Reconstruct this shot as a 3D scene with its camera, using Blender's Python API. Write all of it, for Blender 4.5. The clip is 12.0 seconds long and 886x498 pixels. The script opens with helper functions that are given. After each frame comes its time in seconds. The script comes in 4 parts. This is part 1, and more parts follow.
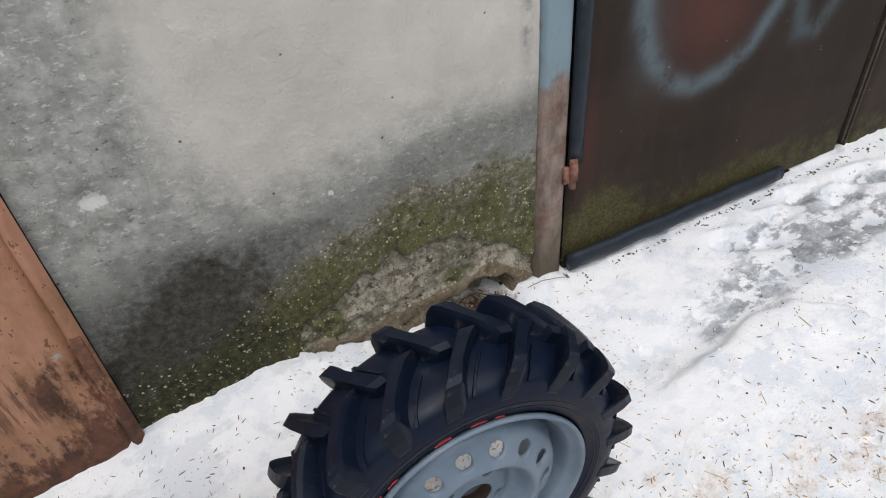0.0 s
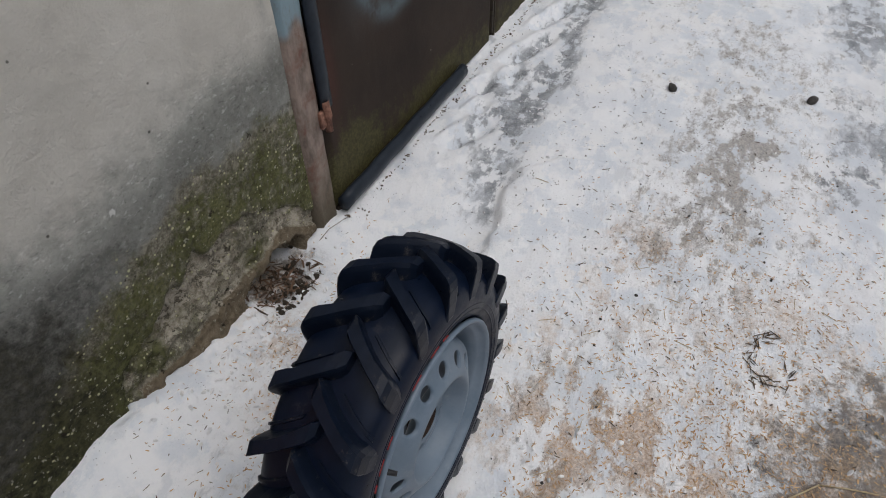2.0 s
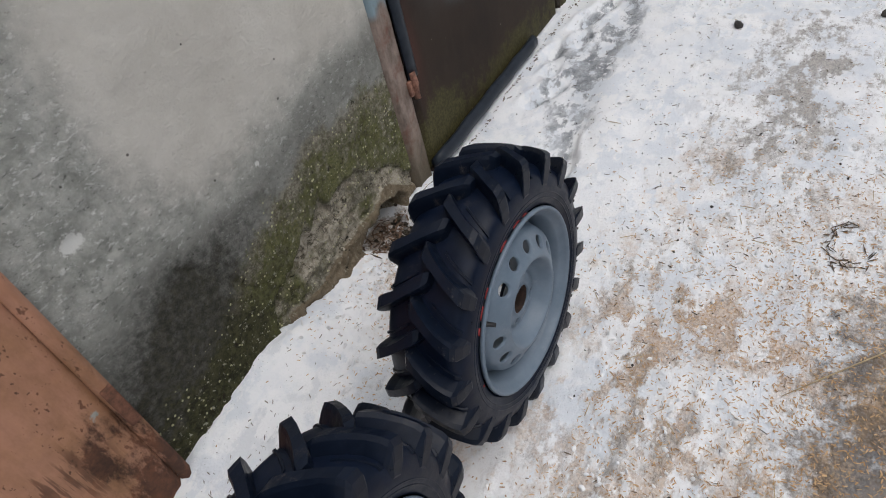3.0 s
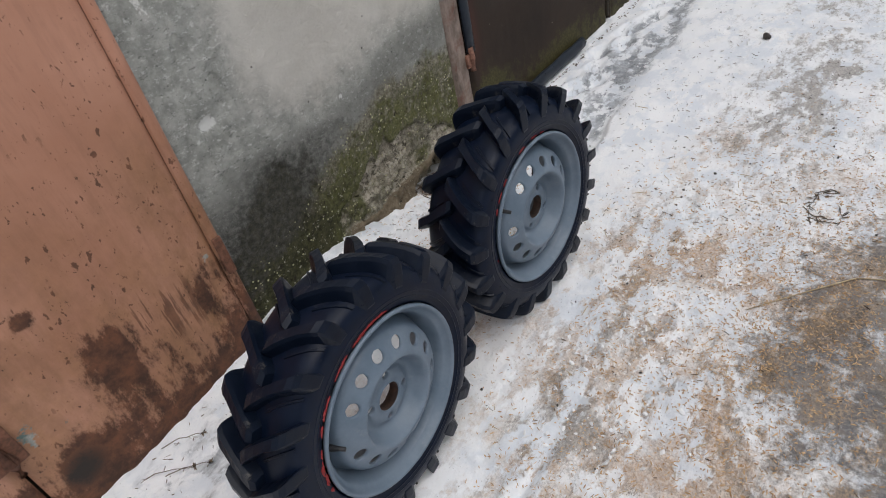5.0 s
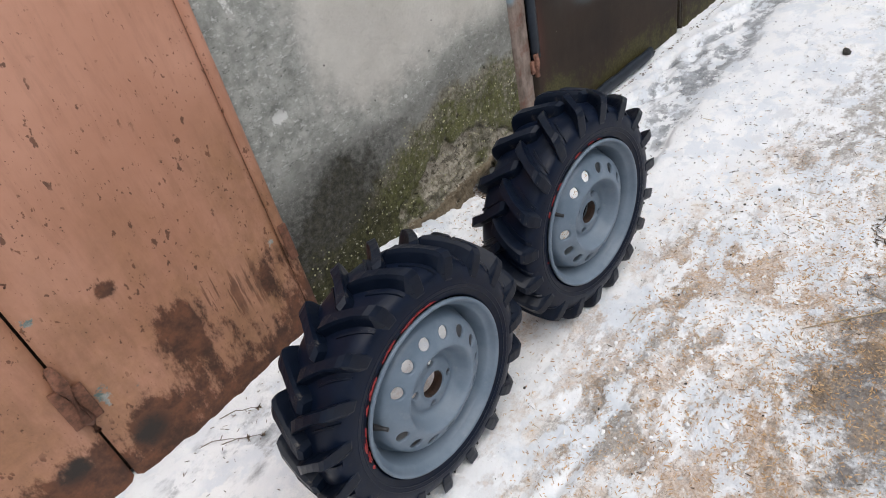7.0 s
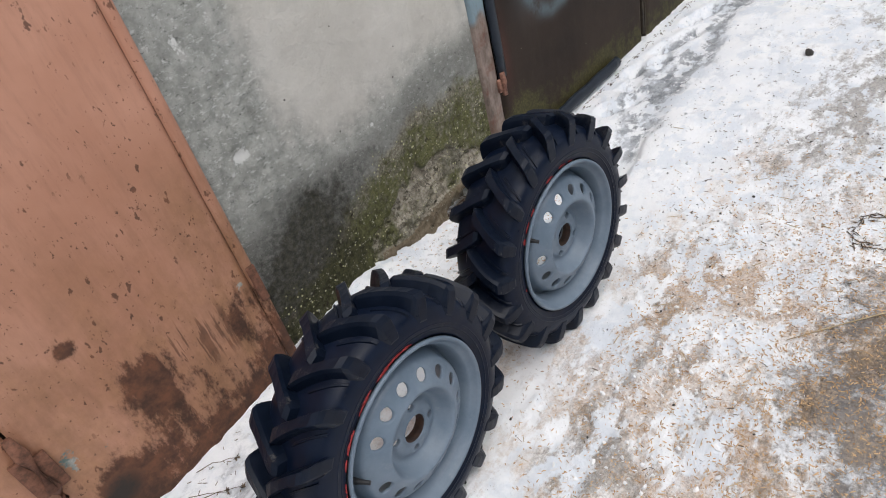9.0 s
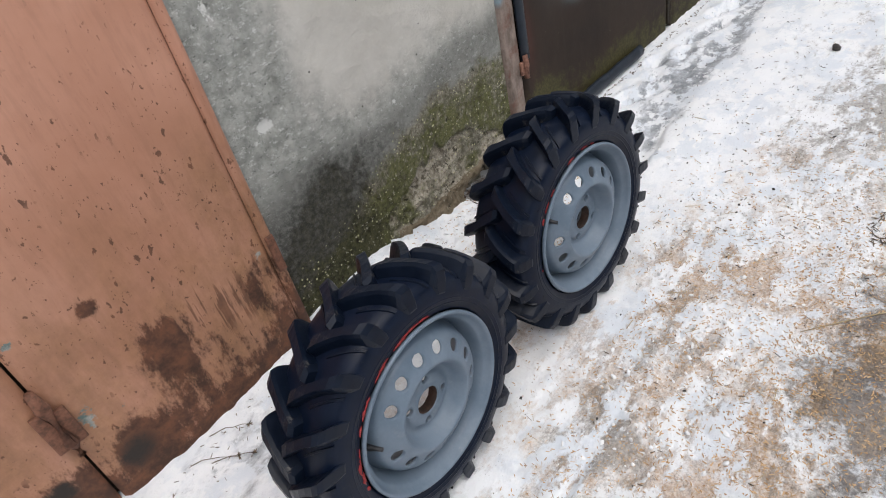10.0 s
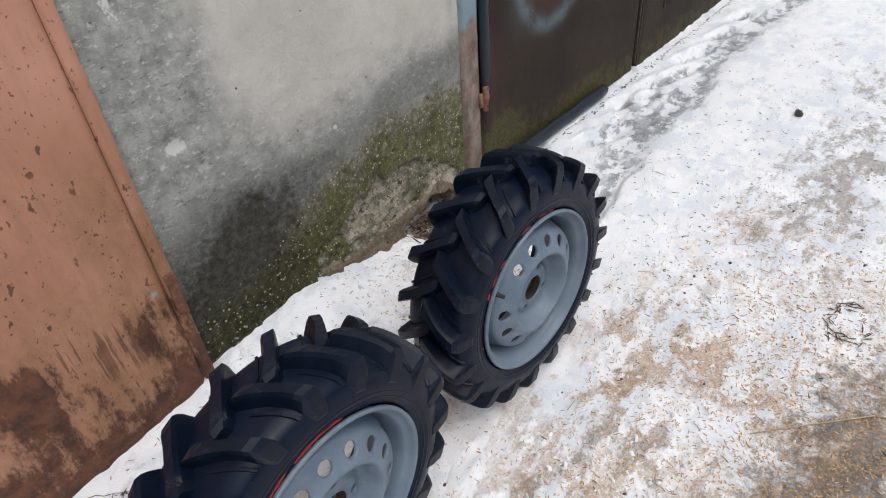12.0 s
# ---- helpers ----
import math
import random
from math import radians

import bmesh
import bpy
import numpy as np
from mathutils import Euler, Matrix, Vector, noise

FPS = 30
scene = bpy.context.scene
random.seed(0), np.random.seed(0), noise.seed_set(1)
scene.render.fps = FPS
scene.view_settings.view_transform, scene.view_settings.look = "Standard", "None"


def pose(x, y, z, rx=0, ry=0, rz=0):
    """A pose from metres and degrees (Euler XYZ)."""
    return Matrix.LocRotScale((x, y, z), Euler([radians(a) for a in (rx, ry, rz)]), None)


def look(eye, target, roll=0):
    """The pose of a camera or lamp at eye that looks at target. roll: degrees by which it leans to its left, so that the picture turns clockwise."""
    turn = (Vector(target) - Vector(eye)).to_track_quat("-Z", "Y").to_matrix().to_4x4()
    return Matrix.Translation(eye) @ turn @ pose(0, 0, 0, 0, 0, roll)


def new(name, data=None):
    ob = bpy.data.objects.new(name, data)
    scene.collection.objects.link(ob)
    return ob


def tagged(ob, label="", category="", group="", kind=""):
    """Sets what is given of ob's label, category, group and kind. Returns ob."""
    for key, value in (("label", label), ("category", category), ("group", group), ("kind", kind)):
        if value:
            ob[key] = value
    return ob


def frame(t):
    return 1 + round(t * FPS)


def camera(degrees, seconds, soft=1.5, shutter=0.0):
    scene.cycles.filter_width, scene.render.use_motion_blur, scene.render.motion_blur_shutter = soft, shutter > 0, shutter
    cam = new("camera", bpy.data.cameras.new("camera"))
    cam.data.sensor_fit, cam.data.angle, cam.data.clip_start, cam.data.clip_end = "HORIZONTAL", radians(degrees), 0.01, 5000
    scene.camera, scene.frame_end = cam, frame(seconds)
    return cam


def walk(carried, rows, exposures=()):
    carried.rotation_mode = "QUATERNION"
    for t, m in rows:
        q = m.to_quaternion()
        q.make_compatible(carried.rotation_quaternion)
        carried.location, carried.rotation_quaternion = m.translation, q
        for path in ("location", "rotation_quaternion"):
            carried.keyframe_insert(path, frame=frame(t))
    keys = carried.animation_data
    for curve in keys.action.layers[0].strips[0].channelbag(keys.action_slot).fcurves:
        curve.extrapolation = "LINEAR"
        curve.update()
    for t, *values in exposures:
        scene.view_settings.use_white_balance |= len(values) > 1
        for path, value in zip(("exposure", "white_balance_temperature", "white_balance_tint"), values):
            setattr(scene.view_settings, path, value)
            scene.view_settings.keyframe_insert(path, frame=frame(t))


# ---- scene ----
cam = camera(71.3, 12.0, soft=1.05)
PATH = [
    (0, (-0.854, -1.084, 1.167), (-0.202, 0.355, -0.059), -5.2),
    (0.2, (-0.882, -0.985, 1.212), (-0.262, 0.334, -0.158), -4.9),
    (0.5, (-0.878, -0.936, 1.168), (-0.312, 0.419, -0.191), -18.4),
    (0.6, (-0.878, -0.901, 1.174), (-0.367, 0.489, -0.17), -20.6),
    (0.7, (-0.88, -0.872, 1.183), (-0.307, 0.435, -0.218), -17.9),
    (1, (-0.871, -0.87, 1.145), (-0.192, 0.318, -0.314), -18.3),
    (1.2, (-0.907, -0.854, 1.17), (-0.126, 0.226, -0.321), -12.5),
    (1.5, (-0.976, -0.868, 1.166), (0.139, -0.004, -0.252), -5.8),
    (1.7, (-1.016, -0.893, 1.192), (0.207, -0.185, -0.223), -2.6),
    (2, (-1.084, -0.88, 1.19), (0.196, -0.242, -0.208), -1.3),
    (2.2, (-1.133, -0.905, 1.198), (0.144, -0.163, -0.15), -4.0),
    (2.5, (-1.229, -0.959, 1.192), (-0.044, -0.026, -0.121), -14.7),
    (2.8, (-1.31, -1.022, 1.2), (-0.212, -0.023, -0.141), -18.8),
    (3, (-1.338, -1.039, 1.183), (-0.174, -0.097, -0.143), -15.8),
    (3.2, (-1.379, -1.045, 1.176), (-0.163, -0.143, -0.131), -13.9),
    (4.8, (-1.701, -1.277, 1.175), (-0.535, -0.192, -0.034), -11.6),
    (5, (-1.692, -1.309, 1.17), (-0.554, -0.202, -0.045), -13.7),
    (5.5, (-1.719, -1.341, 1.183), (-0.623, -0.139, 0.019), -12.7),
    (6, (-1.732, -1.342, 1.191), (-0.703, -0.064, 0.047), -12.2),
    (6.5, (-1.718, -1.354, 1.185), (-0.714, -0.08, 0.016), -15.2),
    (7, (-1.719, -1.351, 1.182), (-0.688, -0.097, 0.014), -14.0),
    (7.2, (-1.721, -1.343, 1.181), (-0.705, -0.08, 0.009), -13.8),
    (8.8, (-1.664, -1.323, 1.197), (-0.59, -0.092, 0.043), -16.0),
    (9, (-1.656, -1.325, 1.196), (-0.57, -0.107, 0.041), -16.2),
    (9.5, (-1.665, -1.322, 1.185), (-0.575, -0.117, 0.018), -15.2),
    (10, (-1.688, -1.321, 1.184), (-0.642, -0.09, 0.005), -14.6),
    (10.5, (-1.675, -1.326, 1.194), (-0.559, -0.102, 0.074), -14.6),
    (10.7, (-1.655, -1.327, 1.196), (-0.471, -0.116, 0.133), -13.8),
    (11, (-1.653, -1.341, 1.212), (-0.449, -0.107, 0.197), -12.7),
    (11.5, (-1.602, -1.316, 1.196), (-0.39, -0.131, 0.134), -12.7),
    (11.8, (-1.552, -1.238, 1.188), (-0.431, -0.134, -0.047), -7.8),
    (12, (-1.503, -1.176, 1.187), (-0.341, -0.092, -0.028), -5.1),
]
EXPOSURES = [(0, -0.07), (0.5, -0.12), (1, -0.17), (1.5, -0.27), (1.7, -0.55), (2, -0.69), (2.5, -0.52), (3, -0.43), (5, -0.45), (5.5, -0.25), (6, -0.19), (6.5, -0.13), (9.5, -0.12), (12, -0.10)]
walk(cam, [(t, look(eye, target, roll)) for t, eye, target, roll in PATH], EXPOSURES)

# ---- world and light: an overcast winter day ----
world = bpy.data.worlds.new("overcast_sky")
scene.world = world
world.use_nodes = True
wn = world.node_tree
wn.nodes.clear()
sky = wn.nodes.new("ShaderNodeTexSky")
sky.sky_type, sky.sun_disc = "NISHITA", False
sky.sun_elevation, sky.sun_rotation = radians(65), radians(190)
sky.air_density, sky.dust_density, sky.ozone_density = 1.0, 4.0, 1.0
pale = wn.nodes.new("ShaderNodeHueSaturation")
pale.inputs["Saturation"].default_value = 0.5
wbg = wn.nodes.new("ShaderNodeBackground")
wbg.inputs["Strength"].default_value = 0.15
wout = wn.nodes.new("ShaderNodeOutputWorld")
wn.links.new(sky.outputs[0], pale.inputs["Color"])
wn.links.new(pale.outputs[0], wbg.inputs["Color"])
wn.links.new(wbg.outputs[0], wout.inputs[0])

sun = new("sun", bpy.data.lights.new("sun", "SUN"))
sun.data.energy, sun.data.angle, sun.data.color = 1.4, radians(70), (0.985, 0.992, 1.0)
sun.matrix_world = look((0.5, -2.2, 6), (0, 0, 0))


# ---- material kit ----
class Kit:
    """A node material with short calls for its nodes."""

    def __init__(self, name, rough=0.8, metal=0.0, spec=0.5):
        self.mat = bpy.data.materials.new(name)
        self.mat.use_nodes = True
        self.nt = self.mat.node_tree
        self.bsdf = self.nt.nodes["Principled BSDF"]
        self.bsdf.inputs["Roughness"].default_value = rough
        self.bsdf.inputs["Metallic"].default_value = metal
        self.bsdf.inputs["Specular IOR Level"].default_value = spec
        self.co = self.nt.nodes.new("ShaderNodeTexCoord").outputs["Object"]

    def put(self, socket, value):
        if isinstance(value, bpy.types.NodeSocket):
            self.nt.links.new(value, socket)
        elif isinstance(value, tuple) and len(value) == 3 and socket.type == "RGBA":
            socket.default_value = (*value, 1)
        else:
            socket.default_value = value

    def stretch(self, sx, sy, sz):
        n = self.nt.nodes.new("ShaderNodeMapping")
        self.put(n.inputs["Vector"], self.co)
        n.inputs["Scale"].default_value = (sx, sy, sz)
        return n.outputs[0]

    def noise(self, scale, detail=4, rough=0.55, co=None, distort=0.0):
        n = self.nt.nodes.new("ShaderNodeTexNoise")
        self.put(n.inputs["Vector"], co or self.co)
        n.inputs["Scale"].default_value, n.inputs["Detail"].default_value = scale, detail
        n.inputs["Roughness"].default_value, n.inputs["Distortion"].default_value = rough, distort
        return n.outputs["Fac"]

    def cells(self, scale, co=None, out="Distance"):
        n = self.nt.nodes.new("ShaderNodeTexVoronoi")
        self.put(n.inputs["Vector"], co or self.co)
        n.inputs["Scale"].default_value = scale
        return n.outputs[out]

    def attr(self, name):
        n = self.nt.nodes.new("ShaderNodeAttribute")
        n.attribute_name = name
        return n.outputs["Fac"]

    def dice(self):
        return self.nt.nodes.new("ShaderNodeNewGeometry").outputs["Random Per Island"]

    def math(self, op, a, b=0.0, clamp=False):
        n = self.nt.nodes.new("ShaderNodeMath")
        n.operation, n.use_clamp = op, clamp
        self.put(n.inputs[0], a), self.put(n.inputs[1], b)
        return n.outputs[0]

    def step(self, v, lo, hi):
        n = self.nt.nodes.new("ShaderNodeMapRange")
        n.interpolation_type = "SMOOTHSTEP"
        self.put(n.inputs["Value"], v)
        n.inputs["From Min"].default_value, n.inputs["From Max"].default_value = lo, hi
        return n.outputs[0]

    def mix(self, f, a, b):
        n = self.nt.nodes.new("ShaderNodeMix")
        n.data_type = "RGBA"
        self.put(n.inputs["Factor"], f), self.put(n.inputs["A"], a), self.put(n.inputs["B"], b)
        return n.outputs["Result"]

    def colour(self, c):
        self.put(self.bsdf.inputs["Base Color"], c)
        return self

    def rough(self, r):
        self.put(self.bsdf.inputs["Roughness"], r)
        return self

    def bump(self, h, strength=0.5, dist=0.004):
        n = self.nt.nodes.new("ShaderNodeBump")
        n.inputs["Strength"].default_value, n.inputs["Distance"].default_value = strength, dist
        self.put(n.inputs["Height"], h)
        self.nt.links.new(n.outputs[0], self.bsdf.inputs["Normal"])
        return self


def snow_ground():
    k = Kit("trodden_snow", 0.62, spec=0.3)
    ice_shade, saw, wet, grit = k.attr("ice_shade"), k.attr("saw"), k.attr("wet"), k.attr("grit")
    big, mid, fine = k.noise(5, 5), k.noise(24, 8, 0.7), k.noise(140, 5, 0.72)
    streak = k.noise(17, 8, 0.62, k.stretch(0.6, 1.3, 1))

    def edge(mask, n, amount, lo, hi):
        return k.step(k.math("ADD", mask, k.math("MULTIPLY", k.math("SUBTRACT", n, 0.5), amount)), lo, hi)

    c = k.mix(k.step(big, 0.3, 0.7), (0.86, 0.885, 0.92), (0.93, 0.935, 0.94))
    # grey slush and clear ice over the ground, and soft shade painted by the wall
    f = edge(ice_shade, streak, 1.5, 0.26, 0.72)
    c = k.mix(k.math("MULTIPLY", f, 0.92), c, k.mix(k.step(k.math("ADD", k.math("MULTIPLY", mid, 0.7), k.math("MULTIPLY", fine, 0.3)), 0.36, 0.66), (0.16, 0.175, 0.195), (0.47, 0.495, 0.525)))
    glaze = k.step(k.noise(6.5, 7, 0.66, k.stretch(0.7, 1.2, 1)), 0.545, 0.59)
    c = k.mix(k.math("MULTIPLY", glaze, 0.4), c, (0.62, 0.66, 0.71))
    # sawdust trodden into the snow
    g = edge(saw, k.noise(24, 10, 0.8), 2.4, 0.28, 0.9)
    c = k.mix(k.math("MULTIPLY", k.step(saw, 0.05, 0.4), 0.15), c, (0.66, 0.56, 0.47))
    c = k.mix(k.math("MULTIPLY", g, 0.58), c, k.mix(k.step(fine, 0.36, 0.64), (0.33, 0.195, 0.10), (0.66, 0.49, 0.34)))
    # grey-brown grit
    g2 = edge(grit, k.noise(19, 10, 0.74, k.stretch(0.6, 1.25, 1)), 3.4, 0.46, 1.0)
    c = k.mix(k.math("MULTIPLY", g2, 0.66), c, k.mix(k.step(fine, 0.4, 0.6), (0.125, 0.102, 0.078), (0.37, 0.32, 0.26)))
    # orange dust gathered in the hollows
    o = k.math("MULTIPLY", edge(saw, k.noise(32, 9, 0.78), 3.0, 0.62, 0.92), k.step(k.noise(150, 4, 0.7), 0.42, 0.58))
    c = k.mix(k.math("MULTIPLY", o, 0.5), c, (0.42, 0.25, 0.125))
    # fine grit frozen into the trodden parts, in short drifts
    drift = k.noise(30, 9, 0.75, k.stretch(0.55, 1.3, 1))
    trod = k.math("MAXIMUM", k.math("MAXIMUM", grit, k.math("MULTIPLY", saw, 0.8)), k.math("MULTIPLY", ice_shade, 0.6))
    grains = k.math("MULTIPLY", k.step(k.noise(210, 4, 0.7, k.stretch(0.7, 1.2, 1)), 0.54, 0.60), k.math("MULTIPLY", k.step(drift, 0.50, 0.60), k.step(trod, 0.2, 0.6)))
    c = k.mix(k.math("MULTIPLY", grains, 0.7), c, k.mix(k.step(mid, 0.4, 0.6), (0.07, 0.058, 0.045), (0.25, 0.19, 0.13)))
    # thin clear ice that shows the grey beneath, with sharp rims
    shard = k.math("MULTIPLY", k.step(k.math("ABSOLUTE", k.math("SUBTRACT", k.noise(21, 8, 0.68), 0.5)), 0.020, 0.006), k.step(trod, 0.25, 0.6))
    c = k.mix(k.math("MULTIPLY", shard, 0.4), c, (0.21, 0.19, 0.17))
    # crusts of clean snow left between
    crust = k.step(k.math("ADD", k.math("MULTIPLY", k.noise(4.5, 5, 0.6), 0.35), k.math("MULTIPLY", k.noise(13, 10, 0.7, k.stretch(0.8, 1.25, 1)), 0.65)), 0.475, 0.525)
    c = k.mix(k.math("MULTIPLY", crust, 0.9), c, k.mix(k.step(k.noise(7, 5, 0.6), 0.42, 0.58), (0.76, 0.80, 0.85), (0.93, 0.94, 0.955)))
    # wet dark earth showing
    w = edge(wet, k.noise(14, 10, 0.78), 3.2, 0.42, 1.0)
    c = k.mix(k.math("MULTIPLY", w, 0.86), c, k.mix(k.step(fine, 0.4, 0.66), k.mix(k.step(k.noise(10, 6, 0.7), 0.4, 0.6), (0.04, 0.036, 0.034), (0.14, 0.10, 0.062)), k.mix(k.step(k.noise(13, 6, 0.7), 0.42, 0.6), (0.16, 0.15, 0.145), (0.38, 0.25, 0.13))))
    # scattered dark crumbs
    s = k.step(k.cells(120), 0.16, 0.08)
    s = k.math("MULTIPLY", s, k.step(k.noise(9, 5, 0.7), 0.50, 0.62))
    c = k.mix(k.math("MULTIPLY", s, 0.8), c, (0.08, 0.06, 0.045))
    k.colour(c)
    k.rough(k.mix(k.math("MAXIMUM", f, w), (0.7, 0.7, 0.7), (0.4, 0.4, 0.4)))
    k.bump(k.math("ADD", k.math("MULTIPLY", mid, 0.8), k.math("MULTIPLY", fine, 0.35)), 0.9, 0.011)
    return k.mat


def old_concrete():
    k = Kit("weathered_plaster", 0.88, spec=0.2)
    paint, moss, damp, crumb, mortar, white = [k.attr(n) for n in ("paint", "moss", "damp", "crumb", "mortar", "white")]
    big, mid, fine, grain = k.noise(4, 6, 0.6), k.noise(22, 8, 0.7), k.noise(130, 5, 0.7), k.noise(60, 8, 0.78)

    def edge(mask, n, amount, lo, hi):
        return k.step(k.math("ADD", mask, k.math("MULTIPLY", k.math("SUBTRACT", n, 0.5), amount)), lo, hi)

    c = k.mix(k.step(mid, 0.32, 0.7), (0.27, 0.275, 0.25), (0.48, 0.48, 0.445))
    flecks = k.noise(48, 9, 0.8, k.stretch(0.8, 1, 1.5))
    c = k.mix(k.math("MULTIPLY", k.step(flecks, 0.565, 0.585), 0.7), c, (0.66, 0.665, 0.64))
    c = k.mix(k.math("MULTIPLY", k.step(k.noise(75, 9, 0.8, k.stretch(0.6, 1, 1.4)), 0.42, 0.395), 0.7), c, (0.11, 0.115, 0.105))
    p = edge(paint, mid, 0.5, 0.15, 0.95)
    c = k.mix(k.math("MULTIPLY", p, 0.9), c, k.mix(k.step(big, 0.3, 0.7), (0.56, 0.53, 0.475), (0.68, 0.65, 0.595)))
    d = edge(damp, mid, 1.0, 0.2, 0.95)
    c = k.mix(k.math("MULTIPLY", d, 0.85), c, k.mix(k.step(k.noise(55, 9, 0.8), 0.42, 0.62), (0.042, 0.041, 0.036), (0.21, 0.205, 0.187)))
    earth = k.attr("earth")
    c = k.mix(k.math("MULTIPLY", edge(earth, mid, 0.9, 0.3, 0.7), 0.85), c, k.mix(k.step(k.noise(50, 9, 0.8), 0.42, 0.6), (0.12, 0.105, 0.07), (0.37, 0.34, 0.265)))
    # bare, crumbling render
    cr = edge(crumb, k.noise(20, 10, 0.8), 1.5, 0.44, 0.56)
    c = k.mix(cr, c, k.mix(k.step(grain, 0.35, 0.66), (0.22, 0.19, 0.14), (0.60, 0.55, 0.455)))
    # thin dark lines painted as the shade down in cracks
    crack_shade = k.step(k.math("ABSOLUTE", k.math("SUBTRACT", k.noise(15, 8, 0.7), 0.5)), 0.022, 0.008)
    c = k.mix(k.math("MULTIPLY", k.math("MULTIPLY", crack_shade, k.math("MAXIMUM", crumb, moss)), 0.8), c, (0.05, 0.042, 0.03))
    mo = edge(mortar, mid, 0.5, 0.35, 0.65)
    c = k.mix(k.math("MULTIPLY", mo, 0.9), c, k.mix(k.step(grain, 0.3, 0.7), (0.12, 0.092, 0.058), (0.26, 0.205, 0.14)))
    # moss in patches, dark and olive, with grey grains between
    m = edge(moss, k.math("ADD", k.math("MULTIPLY", k.noise(8, 8, 0.7), 0.6), k.math("MULTIPLY", k.noise(40, 8, 0.75), 0.4)), 3.2, 0.30, 0.80)
    green = k.mix(k.step(k.noise(60, 7, 0.72), 0.36, 0.62), (0.034, 0.036, 0.012), (0.125, 0.132, 0.042))
    green = k.mix(k.step(k.noise(9, 5, 0.6), 0.44, 0.60), green, k.mix(k.step(fine, 0.36, 0.62), (0.075, 0.078, 0.026), (0.175, 0.178, 0.066)))
    c = k.mix(k.math("MULTIPLY", m, 0.86), c, green)
    # blackened algae in the wettest corner
    c = k.mix(k.math("MULTIPLY", k.step(k.math("ADD", damp, k.math("MULTIPLY", k.math("SUBTRACT", mid, 0.5), 0.8)), 0.72, 1.05), 0.7), c, k.mix(k.step(grain, 0.4, 0.65), (0.018, 0.017, 0.010), (0.075, 0.070, 0.042)))
    # black patches painted as the shade in hollows where flakes have come away
    hollow_shade = k.math("MULTIPLY", k.step(k.noise(26, 6, 0.68), 0.385, 0.355), k.step(k.math("MAXIMUM", moss, crumb), 0.15, 0.4))
    c = k.mix(k.math("MULTIPLY", hollow_shade, 0.85), c, (0.024, 0.020, 0.012))
    grains = k.math("MULTIPLY", k.step(k.noise(62, 6, 0.7), 0.60, 0.625), edge(k.math("MAXIMUM", moss, crumb), k.noise(12, 5), 1.2, 0.35, 0.8))
    c = k.mix(k.math("MULTIPLY", grains, 0.75), c, (0.55, 0.53, 0.42))
    # pale lichen dots among the moss
    dots = k.math("MULTIPLY", k.step(k.math("ADD", k.cells(62), k.math("MULTIPLY", k.noise(9, 5, 0.7), 0.5)), 0.44, 0.36), k.step(moss, 0.15, 0.4))
    c = k.mix(k.math("MULTIPLY", dots, 0.9), c, (0.62, 0.60, 0.36))
    wh = edge(white, k.noise(40, 8, 0.75), 2.2, 0.5, 0.68)
    c = k.mix(k.math("MULTIPLY", wh, 0.92), c, (0.72, 0.72, 0.69))
    c = k.mix(k.math("MULTIPLY", k.attr("blue"), k.step(mid, 0.35, 0.6)), c, (0.06, 0.09, 0.11))
    # dark dots coloured in for the shade inside small pits
    pit_shade = k.math("MULTIPLY", k.step(k.math("ADD", k.cells(19), k.math("MULTIPLY", fine, 0.06)), 0.095, 0.075), 0.8)
    c = k.mix(pit_shade, c, (0.05, 0.045, 0.04))
    k.colour(c)
    rough = k.math("ADD", 0.6, k.math("MULTIPLY", k.math("MAXIMUM", k.math("MAXIMUM", moss, crumb), k.math("MULTIPLY", d, 0.8)), 1.6))
    relief = k.math("ADD", k.math("MULTIPLY", k.math("ADD", k.math("MULTIPLY", grain, 0.9), k.math("MULTIPLY", mid, 0.7)), rough), k.math("MULTIPLY", fine, 0.35))
    k.bump(relief, 0.85, 0.010)
    return k.mat


